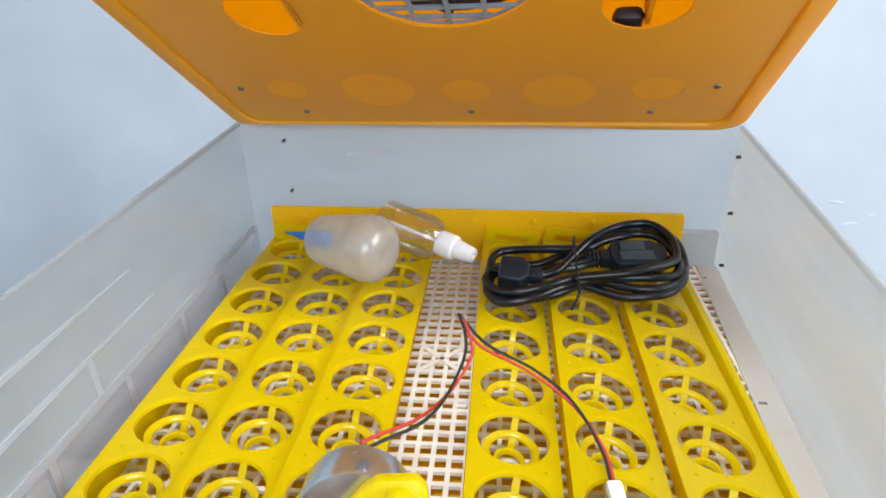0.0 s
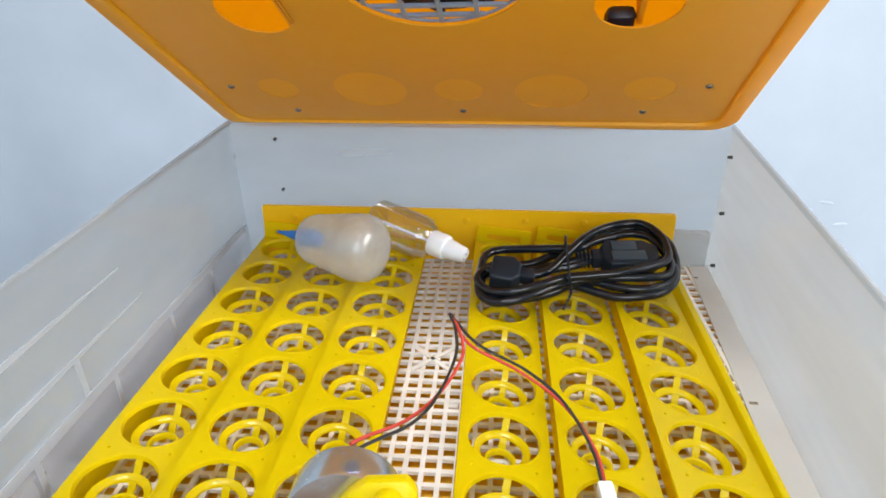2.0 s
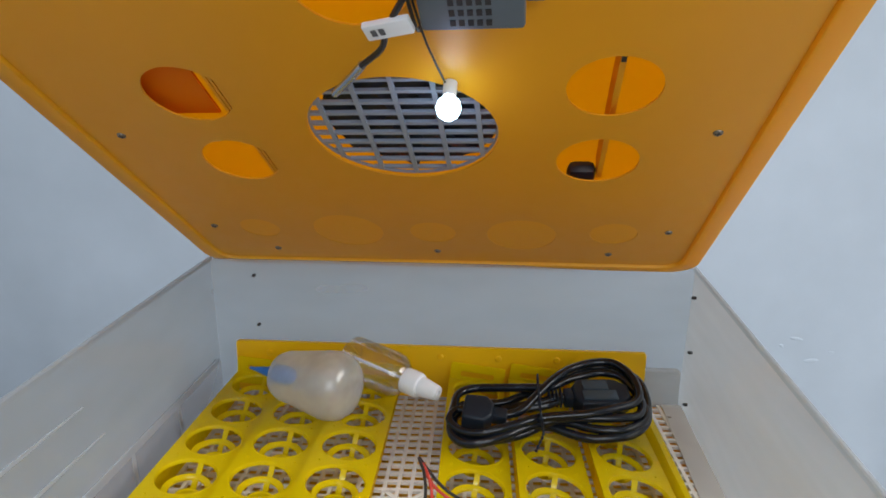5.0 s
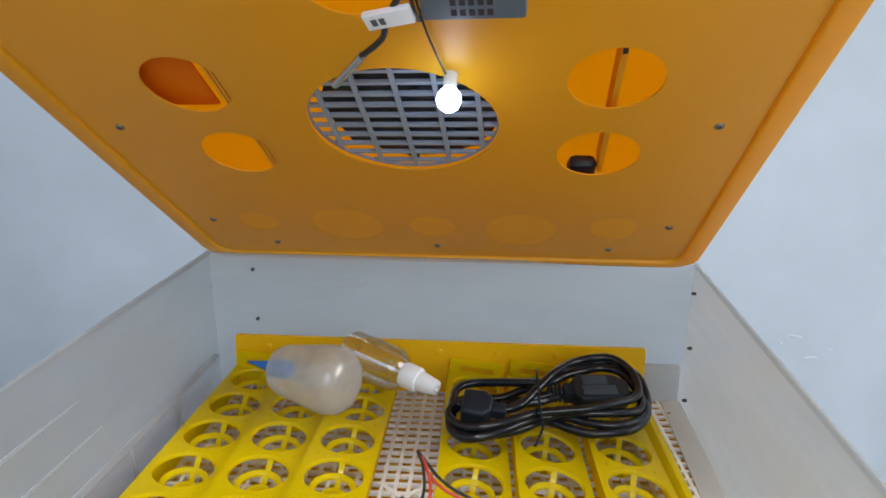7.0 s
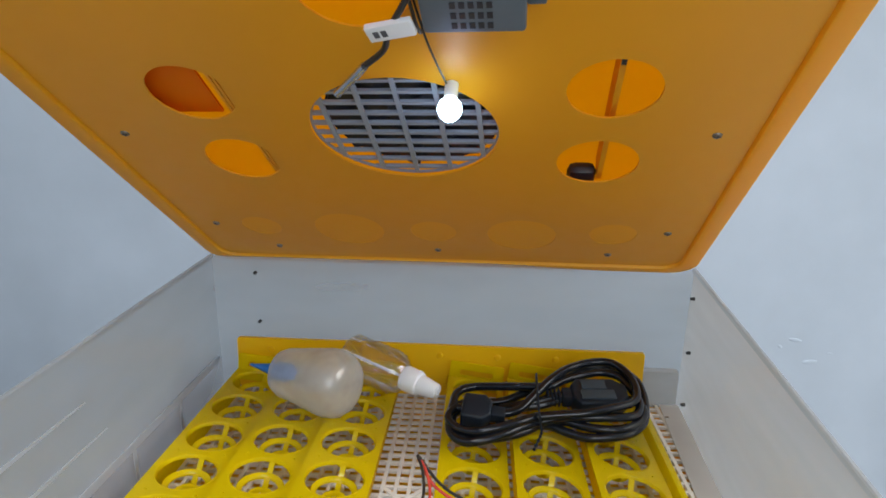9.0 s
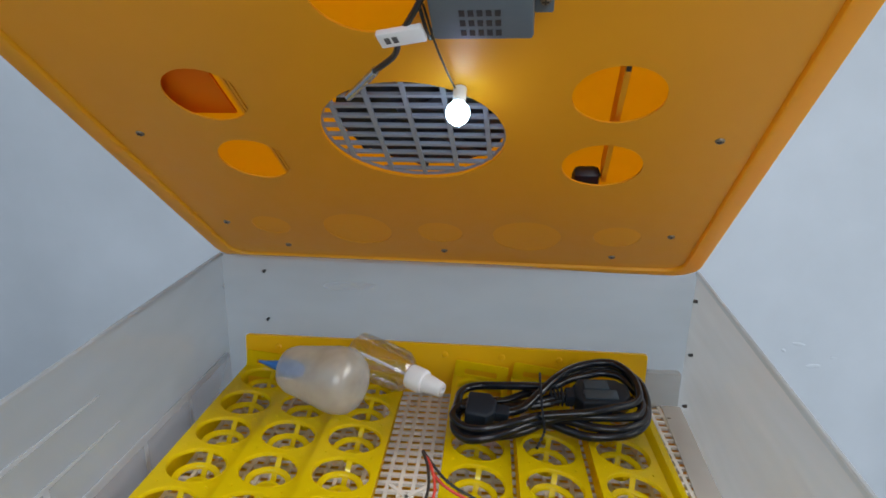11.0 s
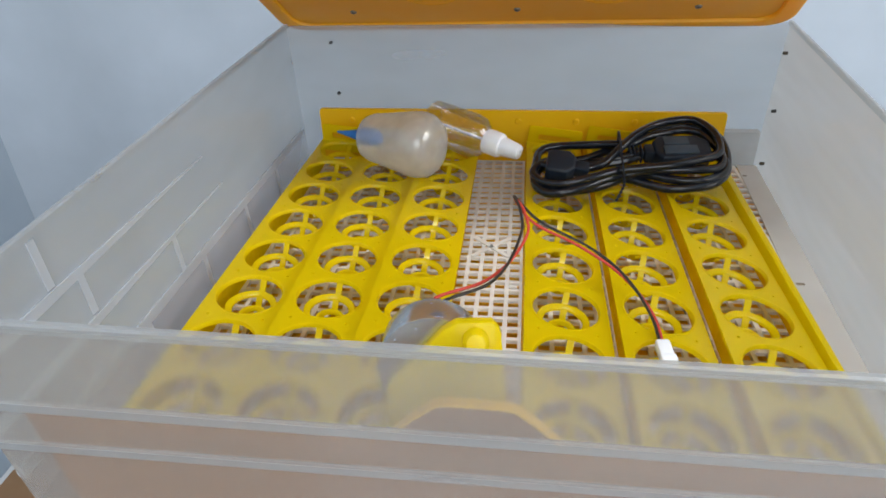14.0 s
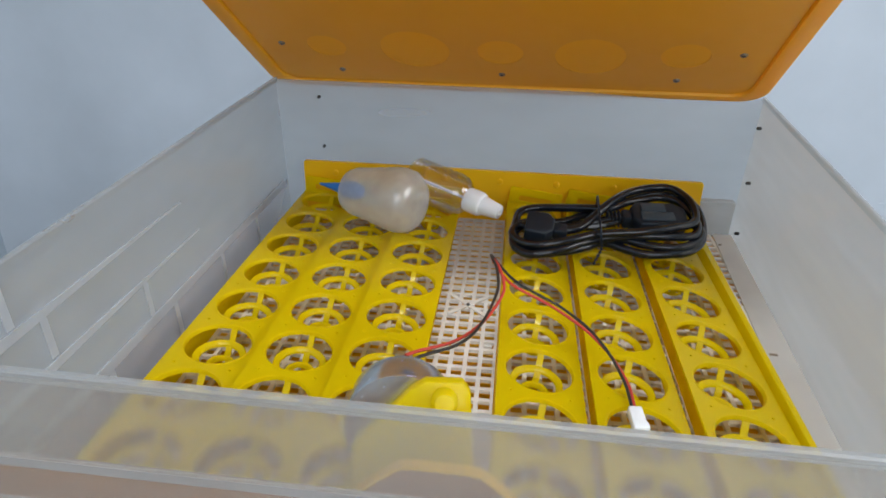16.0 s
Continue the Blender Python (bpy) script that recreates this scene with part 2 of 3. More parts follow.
def spline(points, n=10, closed=False):
    """A smooth line through the points."""
    p = [Vector(q) for q in points]
    out = []
    k = len(p)
    for i in range(k if closed else k - 1):
        a, b, c, d = (p[(i + j) % k] if closed else p[min(max(i + j, 0), k - 1)] for j in (-1, 0, 1, 2))
        for s in range(n):
            t = s / n
            out.append(0.5 * ((2 * b) + (c - a) * t + (2 * a - 5 * b + 4 * c - d) * t * t + (3 * b - a - 3 * c + d) * t ** 3))
    if not closed:
        out.append(p[-1])
    return out


def tube(bm, line, r, seg=8, closed=False):
    rings = []
    k = len(line)
    up = Vector((0.13, 0.2, 1)).normalized()
    for i, c in enumerate(line):
        a = line[(i - 1) % k] if closed or i else c
        b = line[(i + 1) % k] if closed or i < k - 1 else c
        t = (b - a).normalized()
        side = t.cross(up)
        if side.length < 1e-4:
            side = t.cross(Vector((1, 0, 0)))
        side.normalize()
        up2 = side.cross(t).normalized()
        up = up2
        rad = r(i / max(1, k - 1)) if callable(r) else r
        rings.append([bm.verts.new(c + side * (rad * math.cos(2 * math.pi * j / seg)) + up2 * (rad * math.sin(2 * math.pi * j / seg))) for j in range(seg)])
    for i in range(k if closed else k - 1):
        a, b = rings[i], rings[(i + 1) % k]
        for j in range(seg):
            bm.faces.new((a[j], a[(j + 1) % seg], b[(j + 1) % seg], b[j]))
    if not closed:
        bm.faces.new(rings[0][::-1])
        bm.faces.new(rings[-1])


# ---------------------------------------------------------------- room
RX0, RX1, RY0, RY1, RZ0, RZ1 = -1.10, 2.6, -2.4, 0.95, -0.75, 2.5


def structure(name, bm, material, label, category):
    return tagged(part(name, bm, material, smooth=0), label, category, kind="structure")


structure("floor", boxes((RX0 - 0.1, RX1 + 0.1, RY0 - 0.1, RY1 + 0.1, RZ0 - 0.1, RZ0)), FLOOR_MAT, "pale grey floor of the room", "floor")
structure("ceiling", boxes((RX0 - 0.1, RX1 + 0.1, RY0 - 0.1, RY1 + 0.1, RZ1, RZ1 + 0.1)), PLASTER, "white plastered ceiling", "ceiling")
structure("wall_north", boxes((RX0 - 0.1, RX1 + 0.1, RY1, RY1 + 0.1, RZ0, RZ1)), PLASTER, "bluish white plastered wall behind the incubator", "wall")
structure("wall_west", boxes((RX0 - 0.1, RX0, RY0, RY1, RZ0, RZ1)), SHADE_WALL, "plastered side wall of the room, coloured grey blue for shade", "wall")


def upright(bm, m):
    bmesh.ops.transform(bm, verts=bm.verts, matrix=m)
    return bm


def rect(x0, x1, y0, y1):
    return [(x0, y0), (x1, y0), (x1, y1), (x0, y1)]


# South and east windows are unseen, added as openings for the fill lights.
SOUTH = Matrix(((1, 0, 0, 0), (0, 0, 1, 0), (0, 1, 0, 0), (0, 0, 0, 1)))
EAST = Matrix(((0, 0, 1, 0), (1, 0, 0, 0), (0, 1, 0, 0), (0, 0, 0, 1)))
HS, HE = (-0.08, 2.08, 0.57, 2.13), (-1.18, 0.58, 0.62, 1.98)
structure("wall_south", upright(plate(rect(RX0 - 0.1, RX1 + 0.1, RZ0, RZ1), [rect(*HS)], RY0, 0.1), SOUTH), PLASTER, "unseen white plastered wall with an added wide window", "wall")
structure("wall_east", upright(plate(rect(RY0, RY1, RZ0, RZ1), [rect(*HE)], RX1 + 0.1, 0.1), EAST), PLASTER, "unseen white plastered wall with an added window", "wall")
for nm, hole, m, depth in (("added_window_1", HS, SOUTH, RY0 - 0.06), ("added_window_2", HE, EAST, RX1 + 0.1)):
    x0, x1, y0, y1 = hole
    win = tagged(new(nm), "unseen white framed window with clear panes, added round a fill light", "window", kind="structure")
    mid = (x0 + x1) / 2
    part("window_frame", upright(plate(rect(x0, x1, y0, y1), [rect(x0 + 0.05, mid - 0.025, y0 + 0.05, y1 - 0.05), rect(mid + 0.025, x1 - 0.05, y0 + 0.05, y1 - 0.05)], depth, 0.03), m), CLEAN_WHITE, win, smooth=0)
    for a, b in ((x0 + 0.05, mid - 0.025), (mid + 0.025, x1 - 0.05)):
        pane = part("pane", upright(plate(rect(a, b, y0 + 0.05, y1 - 0.05), [], depth - 0.012, 0.005), m), BOTTLE, win, smooth=0)
        pane.visible_shadow = False
# Unseen housing, added to go with the ceiling fill light.
lamp = thing("added_ceiling_lamp", "unseen flat white lamp housing, added round the ceiling fill light", "lamp")
part("housing", boxes((-0.74, 0.74, -1.14, -0.66, 2.44, RZ1), bevel=0.006), CLEAN_WHITE, lamp)

chips = ((0.625, -0.036, 0.016, 0.004, 8), (0.657, -0.078, 0.018, 0.005, -6), (0.60, -0.05, 0.006, 0.003, 30), (0.69, -0.06, 0.007, 0.002, 0))
for x, z, a, b, rot in chips:
    bm = bmesh.new()
    lathe(bm, [(0, 0.0012), (0.6, 0.001), (1.0, -0.001)], 18, Matrix.Translation((x, RY1, z)) @ pose(0, 0, 0, 90, rot, 0) @ Matrix.Diagonal((a, b, 1, 1)))
    tagged(part("plaster_scuff", bm, SCUFF), "pale scuff on the white plastered wall", "scuff", kind="structure")

# low table under the tub and a carton on the floor beside it
table = thing("side_table", "small pale grey table under the incubator", "table")
part("table_top", boxes((-0.222, 0.230, -0.02, 0.44, -0.025, 0.0), bevel=0.003), FLOOR_MAT, table)
for x in (-0.19, 0.20):
    for y in (0.02, 0.40):
        part("leg", boxes((x - 0.018, x + 0.018, y - 0.018, y + 0.018, RZ0, -0.025), bevel=0.003), FLOOR_MAT, table)
carton = thing("cardboard_box", "closed brown cardboard box standing on the floor", "box")
part("carton_body", boxes((-0.504, -0.262, -0.45, 0.170, RZ0, -0.15), bevel=0.004), CARD, carton)
part("packing_tape", boxes((-0.405, -0.365, -0.4505, 0.1705, -0.1499, -0.1492)), mat("brown_tape", (0.30, 0.17, 0.08), 0.3), carton, "strip of shiny brown packing tape")

# ---------------------------------------------------------------- incubator body
BL, BR, FR, FL = Vector((-0.247, 0.456, 0.225)), Vector((0.259, 0.456, 0.225)), Vector((0.224, -0.036, 0.206)), Vector((-0.229, -0.046, 0.221))
FOOT = 0.010
MID = Vector((0.002, 0.207, 0))


def foot(c, z=0.004, inset=FOOT):
    """The point of a tub corner at the height z: the walls lean in towards their foot."""
    k = inset * (1 - z / c.z)
    return Vector((c.x - math.copysign(k, c.x - MID.x), c.y - math.copysign(k, c.y - MID.y), z))


def sheet(a0, b0, b1, a1, th):
    """A flat sheet of even thickness on four corners."""
    bm = bmesh.new()
    n = (b0 - a0).cross(a1 - a0).normalized() * th
    vs = [bm.verts.new(p) for p in (a0, b0, b1, a1)] + [bm.verts.new(p + n) for p in (a0, b0, b1, a1)]
    for f in ((0, 1, 2, 3), (7, 6, 5, 4), (0, 4, 5, 1), (1, 5, 6, 2), (2, 6, 7, 3), (3, 7, 4, 0)):
        bm.faces.new([vs[i] for i in f])
    return bm


tub = thing("incubator_tub", "clouded clear plastic incubator tub standing open on a table", "incubator")
for nm, a, b, mt in (("back_wall", BR, BL, FROST), ("front_wall", FL, FR, FROST_FRONT), ("side_wall", FR, BR, FROST_SIDE)):
    wall = part(nm, sheet(foot(a), foot(b), b, a, 0.0026), mt, tub)
    wall.visible_shadow = nm != "front_wall"
part("side_wall", sheet(foot(BL, 0.112), foot(FL, 0.126), FL, BL, 0.0026), FROST, tub)
part("lower_side_wall", sheet(foot(BL), foot(FL), foot(FL, 0.1258), foot(BL, 0.1118), 0.0026), FROST_LOW, tub, "lower strip of the tub wall, greyed for shade behind it")
part("tub_floor", boxes((-0.214, 0.211, -0.022, 0.442, 0.0008, 0.004)), BASE_CLEAR, tub)


def along(c, d, z0, th, out, t0=0.0, t1=1.0, mt=None, name="ledge", z1=None, ends=(1.0, 1.0)):
    """A rib that runs along a wall from one corner, at the height z0 there, to the next, at the height z1; its ends may thin out."""
    p, q = foot(c, z0), foot(d, z0 if z1 is None else z1)
    a, b = p.lerp(q, t0), p.lerp(q, t1)
    way = (b - a).normalized()
    n = Vector((way.y, -way.x, 0))
    a, b, n = a - n * 0.0005, b - n * 0.0005, n * (out + 0.0005)
    bm = bmesh.new()
    k0, k1 = ends
    vs = [bm.verts.new(v + Vector((0, 0, h * k))) for h in (0, th) for v, k in ((a, k0), (b, k1), (b + n * k1, k1), (a + n * k0, k0))]
    for f in ((3, 2, 1, 0), (4, 5, 6, 7), (0, 1, 5, 4), (1, 2, 6, 5), (2, 3, 7, 6), (3, 0, 4, 7)):
        bm.faces.new([vs[i] for i in f])
    part(name, bm, mt or FROST, tub)


# rim, a flat band on top of each wall
for c, d in ((FL, BL), (FR, FL), (BR, FR)):
    bm = bmesh.new()
    way = (d - c).normalized()
    n = Vector((way.y, -way.x, 0)) * 0.0018
    prof = [(-1, -0.002), (1, -0.002), (1, 0.0015), (0.6, 0.0025), (-0.6, 0.0025), (-1, 0.0015)]
    ends = [[bm.verts.new(e + n * u + Vector((0, 0, h))) for u, h in prof] for e in (c, d)]
    for i in range(6):
        bm.faces.new((ends[0][i], ends[0][(i + 1) % 6], ends[1][(i + 1) % 6], ends[1][i]))
    bm.faces.new(ends[0][::-1])
    bm.faces.new(ends[1])
    part("rim", bm, FROST, tub)
# level ribs on the outside of the walls and short uprights between them
along(BL, FL, 0.183, 0.0075, 0.004, 0.50, 1.0, FROST_RIB, ends=(0.1, 1.0))
along(BL, FL, 0.152, 0.0075, 0.004, 0.46, 1.0, FROST_RIB, ends=(0.1, 1.0))
along(BL, FL, 0.109, 0.0075, 0.004, 0.02, 1.0, FROST_RIB, z1=0.124)
along(FL, FR, 0.174, 0.0045, 0.003, mt=FROST, z1=0.158)
along(FL, FR, 0.148, 0.004, 0.003, mt=FROST, z1=0.134)
for y, z0, z1 in ((0.167, 0.06, 0.119), (0.2555, 0.06, 0.116), (0.342, 0.06, 0.114), (0.08, 0.06, 0.122), (0.042, 0.159, 0.184), (0.1365, 0.126, 0.153), (0.0205, 0.190, 0.218)):
    bm = bmesh.new()
    ring = []
    for z in (z0, z1):
        x = foot(BL, z).lerp(foot(FL, z), (0.452 - y) / 0.49).x
        ring.append([bm.verts.new((x + dx, y + dy, z)) for dx, dy in ((-0.0036, -0.0026), (0.0003, -0.0026), (0.0003, 0.0026), (-0.0036, 0.0026))])
    bm.faces.new(ring[0])
    bm.faces.new(ring[1])
    for k in range(4):
        bm.faces.new((ring[0][k], ring[0][(k + 1) % 4], ring[1][(k + 1) % 4], ring[1][k]))
    part("upright_rib", bm, FROST_RIB, tub)

pan = thing("water_pan", "amber plastic water pan in the bottom of the tub", "pan")
part("pan_floor", boxes((-0.215, 0.213, -0.014, 0.436, 0.072, 0.074)), AMBER, pan)
part("front_panel", sheet(Vector((-0.208, -0.0235, 0.0048)), Vector((0.203, -0.0185, 0.0048)), Vector((0.214, -0.0225, 0.150)), Vector((-0.219, -0.0305, 0.163)), 0.002), TAN, pan)
# Arch face is coloured dark for the shade it lies in.
bm = bmesh.new()
arc = [(-0.0105 + 0.0365 * math.cos(math.pi * k / 20), 0.0215 * min(1, 1.55 * (1 - abs(math.cos(math.pi * k / 20))) ** 0.8)) for k in range(21)]
rows = [[bm.verts.new((x, y, 0.1535 - 0.022 * (x + 0.0105) + z)) for x, z in arc] for y in (-0.0290, -0.0245)]
bm.faces.new(rows[0])
bm.faces.new(rows[1][::-1])
for k in range(21):
    bm.faces.new((rows[0][k], rows[1][k], rows[1][(k + 1) % 21], rows[0][(k + 1) % 21]))
cover = part("arched_cover", bm, AMBER_SHADE, pan, "amber arched cover over the motor, coloured dark for shade")
# Yellow band added where light catches the top edge of the arch.
bm = bmesh.new()
bands = [[bm.verts.new((-0.0105 + (x + 0.0105) * k, y, 0.1535 - 0.022 * (x + 0.0105) + z * k)) for x, z in arc] for y, k in ((-0.0294, 1.0), (-0.0294, 1.035), (-0.0240, 1.035), (-0.0240, 1.0))]
for p, q in zip(bands, bands[1:] + bands[:1]):
    for k in range(20):
        bm.faces.new((p[k], p[k + 1], q[k + 1], q[k]))
for k in (0, 20):
    bm.faces.new([p[k] for p in bands])
part("lit_crest", bm, YELLOW_DEEP, cover, "deep yellow band that stands for light caught on the crest")
part("pan_wall", boxes((-0.233, 0.240, 0.4365, 0.4385, 0.0048, 0.079)), AMBER, pan)
part("pan_wall", sheet(Vector((-0.2082, 0.436, 0.0048)), Vector((-0.2082, -0.014, 0.0048)), Vector((-0.2185, -0.014, 0.079)), Vector((-0.235, 0.436, 0.079)), 0.002), AMBER, pan)
part("pan_wall", sheet(Vector((0.2052, -0.014, 0.0048)), Vector((0.2052, 0.436, 0.0048)), Vector((0.241, 0.436, 0.079)), Vector((0.2125, -0.014, 0.079)), 0.002), AMBER, pan)
for x in (-0.07, 0.07):
    part("divider", boxes((x - 0.001, x + 0.001, -0.014, 0.436, 0.074, 0.0785)), AMBER, pan)

# ---------------------------------------------------------------- grate
ZG = 0.084
GX0, GX1, GY0, GY1 = -0.222, 0.22695, -0.013, 0.436
grate = thing("floor_grate", "off-white plastic lattice floor inside the tub", "grate")
bm = bmesh.new()
px, py = 0.0108, 0.0118
nx, ny = int((GX1 - GX0) / px), int((GY1 - GY0) / py)
for i in range(nx + 1):
    x = GX0 + (GX1 - GX0) * i / nx
    box(bm, x - 0.0016, x + 0.0016, GY0 if x < 0.216 else 0.192, GY1, ZG - 0.003, ZG)
for j in range(ny + 1):
    y = GY0 + (GY1 - GY0) * j / ny
    box(bm, GX0, GX1 if y > 0.19 else 0.2161, y - 0.0017, y + 0.0017, ZG - 0.0032, ZG - 0.0003)
part("lattice", bm, WHITE_PLASTIC, grate, smooth=0)
part("border_strip", plate([(0.1968, 0.0), (0.2183, 0.0), (0.2495, 0.4315), (0.2300, 0.4315)], [], ZG + 0.0014, 0.0013), BORDER, grate, "smooth milky border beside the lattice")
part("slot", boxes((0.2155, 0.2215, 0.2074, 0.2100, ZG + 0.0010, ZG + 0.0018)), SLOT_BROWN, grate, "brown slot in the border")
part("slot", boxes((0.2290, 0.2325, 0.4035, 0.4055, ZG + 0.0010, ZG + 0.0018)), SLOT_BROWN, grate, "brown slot in the border")
part("border_ledge", boxes((0.2090, 0.2475, 0.4325, 0.4435, ZG - 0.003, 0.1215), bevel=0.0015), FROST_SIDE, grate)
bm = bmesh.new()
for sx in (-1, 1):
    box(bm, -0.022, 0.022, -0.0018, 0.0018, ZG, ZG + 0.0012, m=pose(-0.018, 0.250, 0, 0, 0, 45 * sx))
part("cross_brace", bm, WHITE_PLASTIC, grate, smooth=0)
for x, y in ((-0.2, 0.0), (0.19, 0.0), (-0.2, 0.42), (0.19, 0.42), (0.0, 0.2)):
    part("foot", boxes((x - 0.005, x + 0.005, y - 0.005, y + 0.005, 0.0741, ZG - 0.003)), WHITE_PLASTIC, grate)


# ---------------------------------------------------------------- egg racks
ZT = 0.110
PITCH = 0.053
HOLE = 0.0236
LEN = 8 * PITCH


def cup_mesh():
    bm = bmesh.new()
    # rounded lip that falls into the cup, seen as a band
    lathe(bm, [(HOLE + 0.0008, 0.0004), (HOLE - 0.0006, 0.0002), (HOLE - 0.0012, -0.0012), (HOLE - 0.0016, -0.0026), (HOLE - 0.0006, -0.0030), (HOLE + 0.0004, -0.0022), (HOLE + 0.0008, 0.0004)], 32)
    lathe(bm, [(0.0182, -0.0100), (0.0174, -0.0094), (0.0140, -0.0108), (0.0134, -0.0118), (0.0136, -0.0132), (0.0182, -0.0116), (0.0182, -0.0100)], 28)
    lathe(bm, [(0.0102, -0.0178), (0.0096, -0.0172), (0.0082, -0.0176), (0.0073, -0.0190), (0.0071, -0.0210), (0.0083, -0.0212), (0.0100, -0.0194), (0.0102, -0.0178)], 20)
    for a in (84, 264):
        c, s = math.cos(radians(a)), math.sin(radians(a))
        prof = [(HOLE - 0.0006, -0.0012), (0.0178, -0.0094), (0.0136, -0.0114), (0.0096, -0.0176)]
        w, th = 0.0023, 0.0022
        rows = []
        for r, z in prof:
            rows.append([bm.verts.new((r * c - s * o, r * s + c * o, z + dz)) for o, dz in ((-w, 0), (w, 0), (w, -th), (-w, -th))])
        for p, q in zip(rows, rows[1:]):
            for j in range(4):
                bm.faces.new((p[j], p[(j + 1) % 4], q[(j + 1) % 4], q[j]))
        bm.faces.new(rows[0][::-1])
        bm.faces.new(rows[-1])
    return mesh_of("cup", bm, YELLOW, 40)


CUP = cup_mesh()


def egg_rack():
    rack = thing("egg_rack", "yellow plastic egg rack strip with eight round cups", "egg rack", group="egg racks in the tub")
    w = 0.0282
    holes = [circle(0, PITCH * (i + 0.5), HOLE) for i in range(8)]
    for i in range(9):
        y = min(max(PITCH * i, 0.006), LEN - 0.006)
        for x in (-0.019, 0.019):
            holes.append(circle(x, y, 0.0011, 8))
    part("top_plate", plate(round_rect(-w, w, 0, LEN, 0.002, 2), holes, 0, 0.0022), YELLOW, rack)
    part("side_skirt", boxes((-w, -w + 0.002, 0.001, LEN - 0.001, -0.012, -0.0022)), YELLOW_THIN, rack)
    part("side_skirt", boxes((w - 0.002, w, 0.001, LEN - 0.001, -0.012, -0.0022)), YELLOW_THIN, rack)
    part("end_skirt", boxes((-w + 0.002, w - 0.002, 0.001, 0.003, -0.012, -0.0022)), YELLOW, rack)
    part("end_skirt", boxes((-w + 0.002, w - 0.002, LEN - 0.003, LEN - 0.001, -0.012, -0.0022)), YELLOW, rack)
    bm = plate(round_rect(-w + 0.0005, w - 0.0005, -0.002, 0.0175, 0.002, 2), [round_rect(-0.017, 0.017, 0.003, 0.0095, 0.0015, 2)], 0, 0.002)
    part("end_tab", upright(bm, pose(0, LEN - 0.004, 0, 90, 0, 0)), YELLOW, rack)
    for i in range(8):
        part("cup", CUP, YELLOW, rack, m=pose(0, PITCH * (i + 0.5), 0, 0, 0, 0))
    return rack


rack = egg_rack()
COLS = ((-0.184, 5.5), (-0.126, 5.5), (-0.068, 5.5), (0.038, 7.0), (0.0985, 7.5), (0.160, 8.0))
for i, (x, tilt) in enumerate(COLS):
    m = pose(x, 0, ZT, 0, tilt, 0)
    if i == 0:
        rack.matrix_basis = m
    else:
        copy_thing(rack, m)

# upright bar that ties the racks together at the back
bar = thing("rack_end_bar", "deep yellow plastic bar joining the egg racks", "bar")
bm = plate(round_rect(-0.214, 0.209, 0.088, 0.1442, 0.003, 3), [], 0, 0.004)
bmesh.ops.transform(bm, verts=bm.verts, matrix=pose(0, 0.427, 0, 90, 0.22, 0))
part("bar_plate", bm, YELLOW_DEEP, bar)
for i in range(7):
    bm = bmesh.new()
    lathe(bm, [(0, 0.0018), (0.0026, 0.0016), (0.0034, 0.0006), (0.0034, 0)], 16, pose(-0.178 + 0.0595 * i, 0.427, 0.133, 90, 0, 0))
    part("peg", bm, YELLOW_DEEP, bar)
# raised guide along the outer rack
guide = thing("rack_guide_rail", "yellow plastic guide rail beside the last egg rack", "rail")
inner = thing("rack_guide_rail", "thin yellow plastic guide wall under the first egg rack", "rail")
part("rail", boxes((-0.2138, -0.2118, 0.0, 0.424, ZG + 0.0005, 0.1005), bevel=0.0006), YELLOW_THIN, inner)
bm = bmesh.new()
lo, hi = ([bm.verts.new((x, y, z)) for x, y in ((0.1889, 0.0), (0.1928, 0.0), (0.2012, 0.424), (0.1945, 0.424))] for z in (ZG + 0.0005, 0.1105))
bm.faces.new(lo)
bm.faces.new(hi)
for k in range(4):
    bm.faces.new((lo[k], lo[(k + 1) % 4], hi[(k + 1) % 4], hi[k]))
bmesh.ops.bevel(bm, geom=[e for e in bm.edges if e.verts[0].co.z > 0.11 and e.verts[1].co.z > 0.11], offset=0.0012, segments=2, profile=0.5, affect='EDGES')
part("rail", bm, YELLOW, guide)

# ---------------------------------------------------------------- lid
LU = Vector((0.99670, -0.07859, 0.02015))
LS = Vector((-0.07506, -0.79908, 0.59652))
LN = LU.cross(LS)
LID = Matrix(((LU.x, LS.x, LN.x, -0.004), (LU.y, LS.y, LN.y, 0.443), (LU.z, LS.z, LN.z, 0.242), (0, 0, 0, 1)))
lid = thing("hinged_cover", "orange plastic incubator lid hinged open with its underside showing", "cover", LID)
W, S0, S1 = 0.258, -0.0375, 0.452
DEEP = 0.05
FAN_U, FAN_S, FAN_RU, FAN_RS = 0.0015, 0.2145, 0.0680, 0.0625
holes = [circle(0.1420, 0.2625, 0.0295), circle(0.1405, 0.1755, 0.0300), circle(-0.1380, 0.2610, 0.0295), circle(-0.1360, 0.1760, 0.0295),
         circle(FAN_U, FAN_S, FAN_RU, 48, FAN_RS), circle(-0.003, 0.356, 0.034)]
BOSSES = ((-0.170, 0.049, 0.0195), (-0.0815, 0.0455, 0.034), (0.001, 0.0445, 0.022), (0.0845, 0.041, 0.0325), (0.168, 0.0475, 0.0215))
holes += [circle(u, s, r, 40) for u, s, r in BOSSES]
part("inner_panel", plate(round_rect(-W + 0.017, W - 0.017, S0 + 0.012, S1 - 0.012, 0.018), holes, 0, 0.0014), ORANGE, lid)
bm = plate(round_rect(-W, W, S0, S1, 0.026, 8), [round_rect(-W + 0.0165, W - 0.0165, S0 + 0.0115, S1 - 0.0115, 0.018, 8)], 0.0035, 0.05)
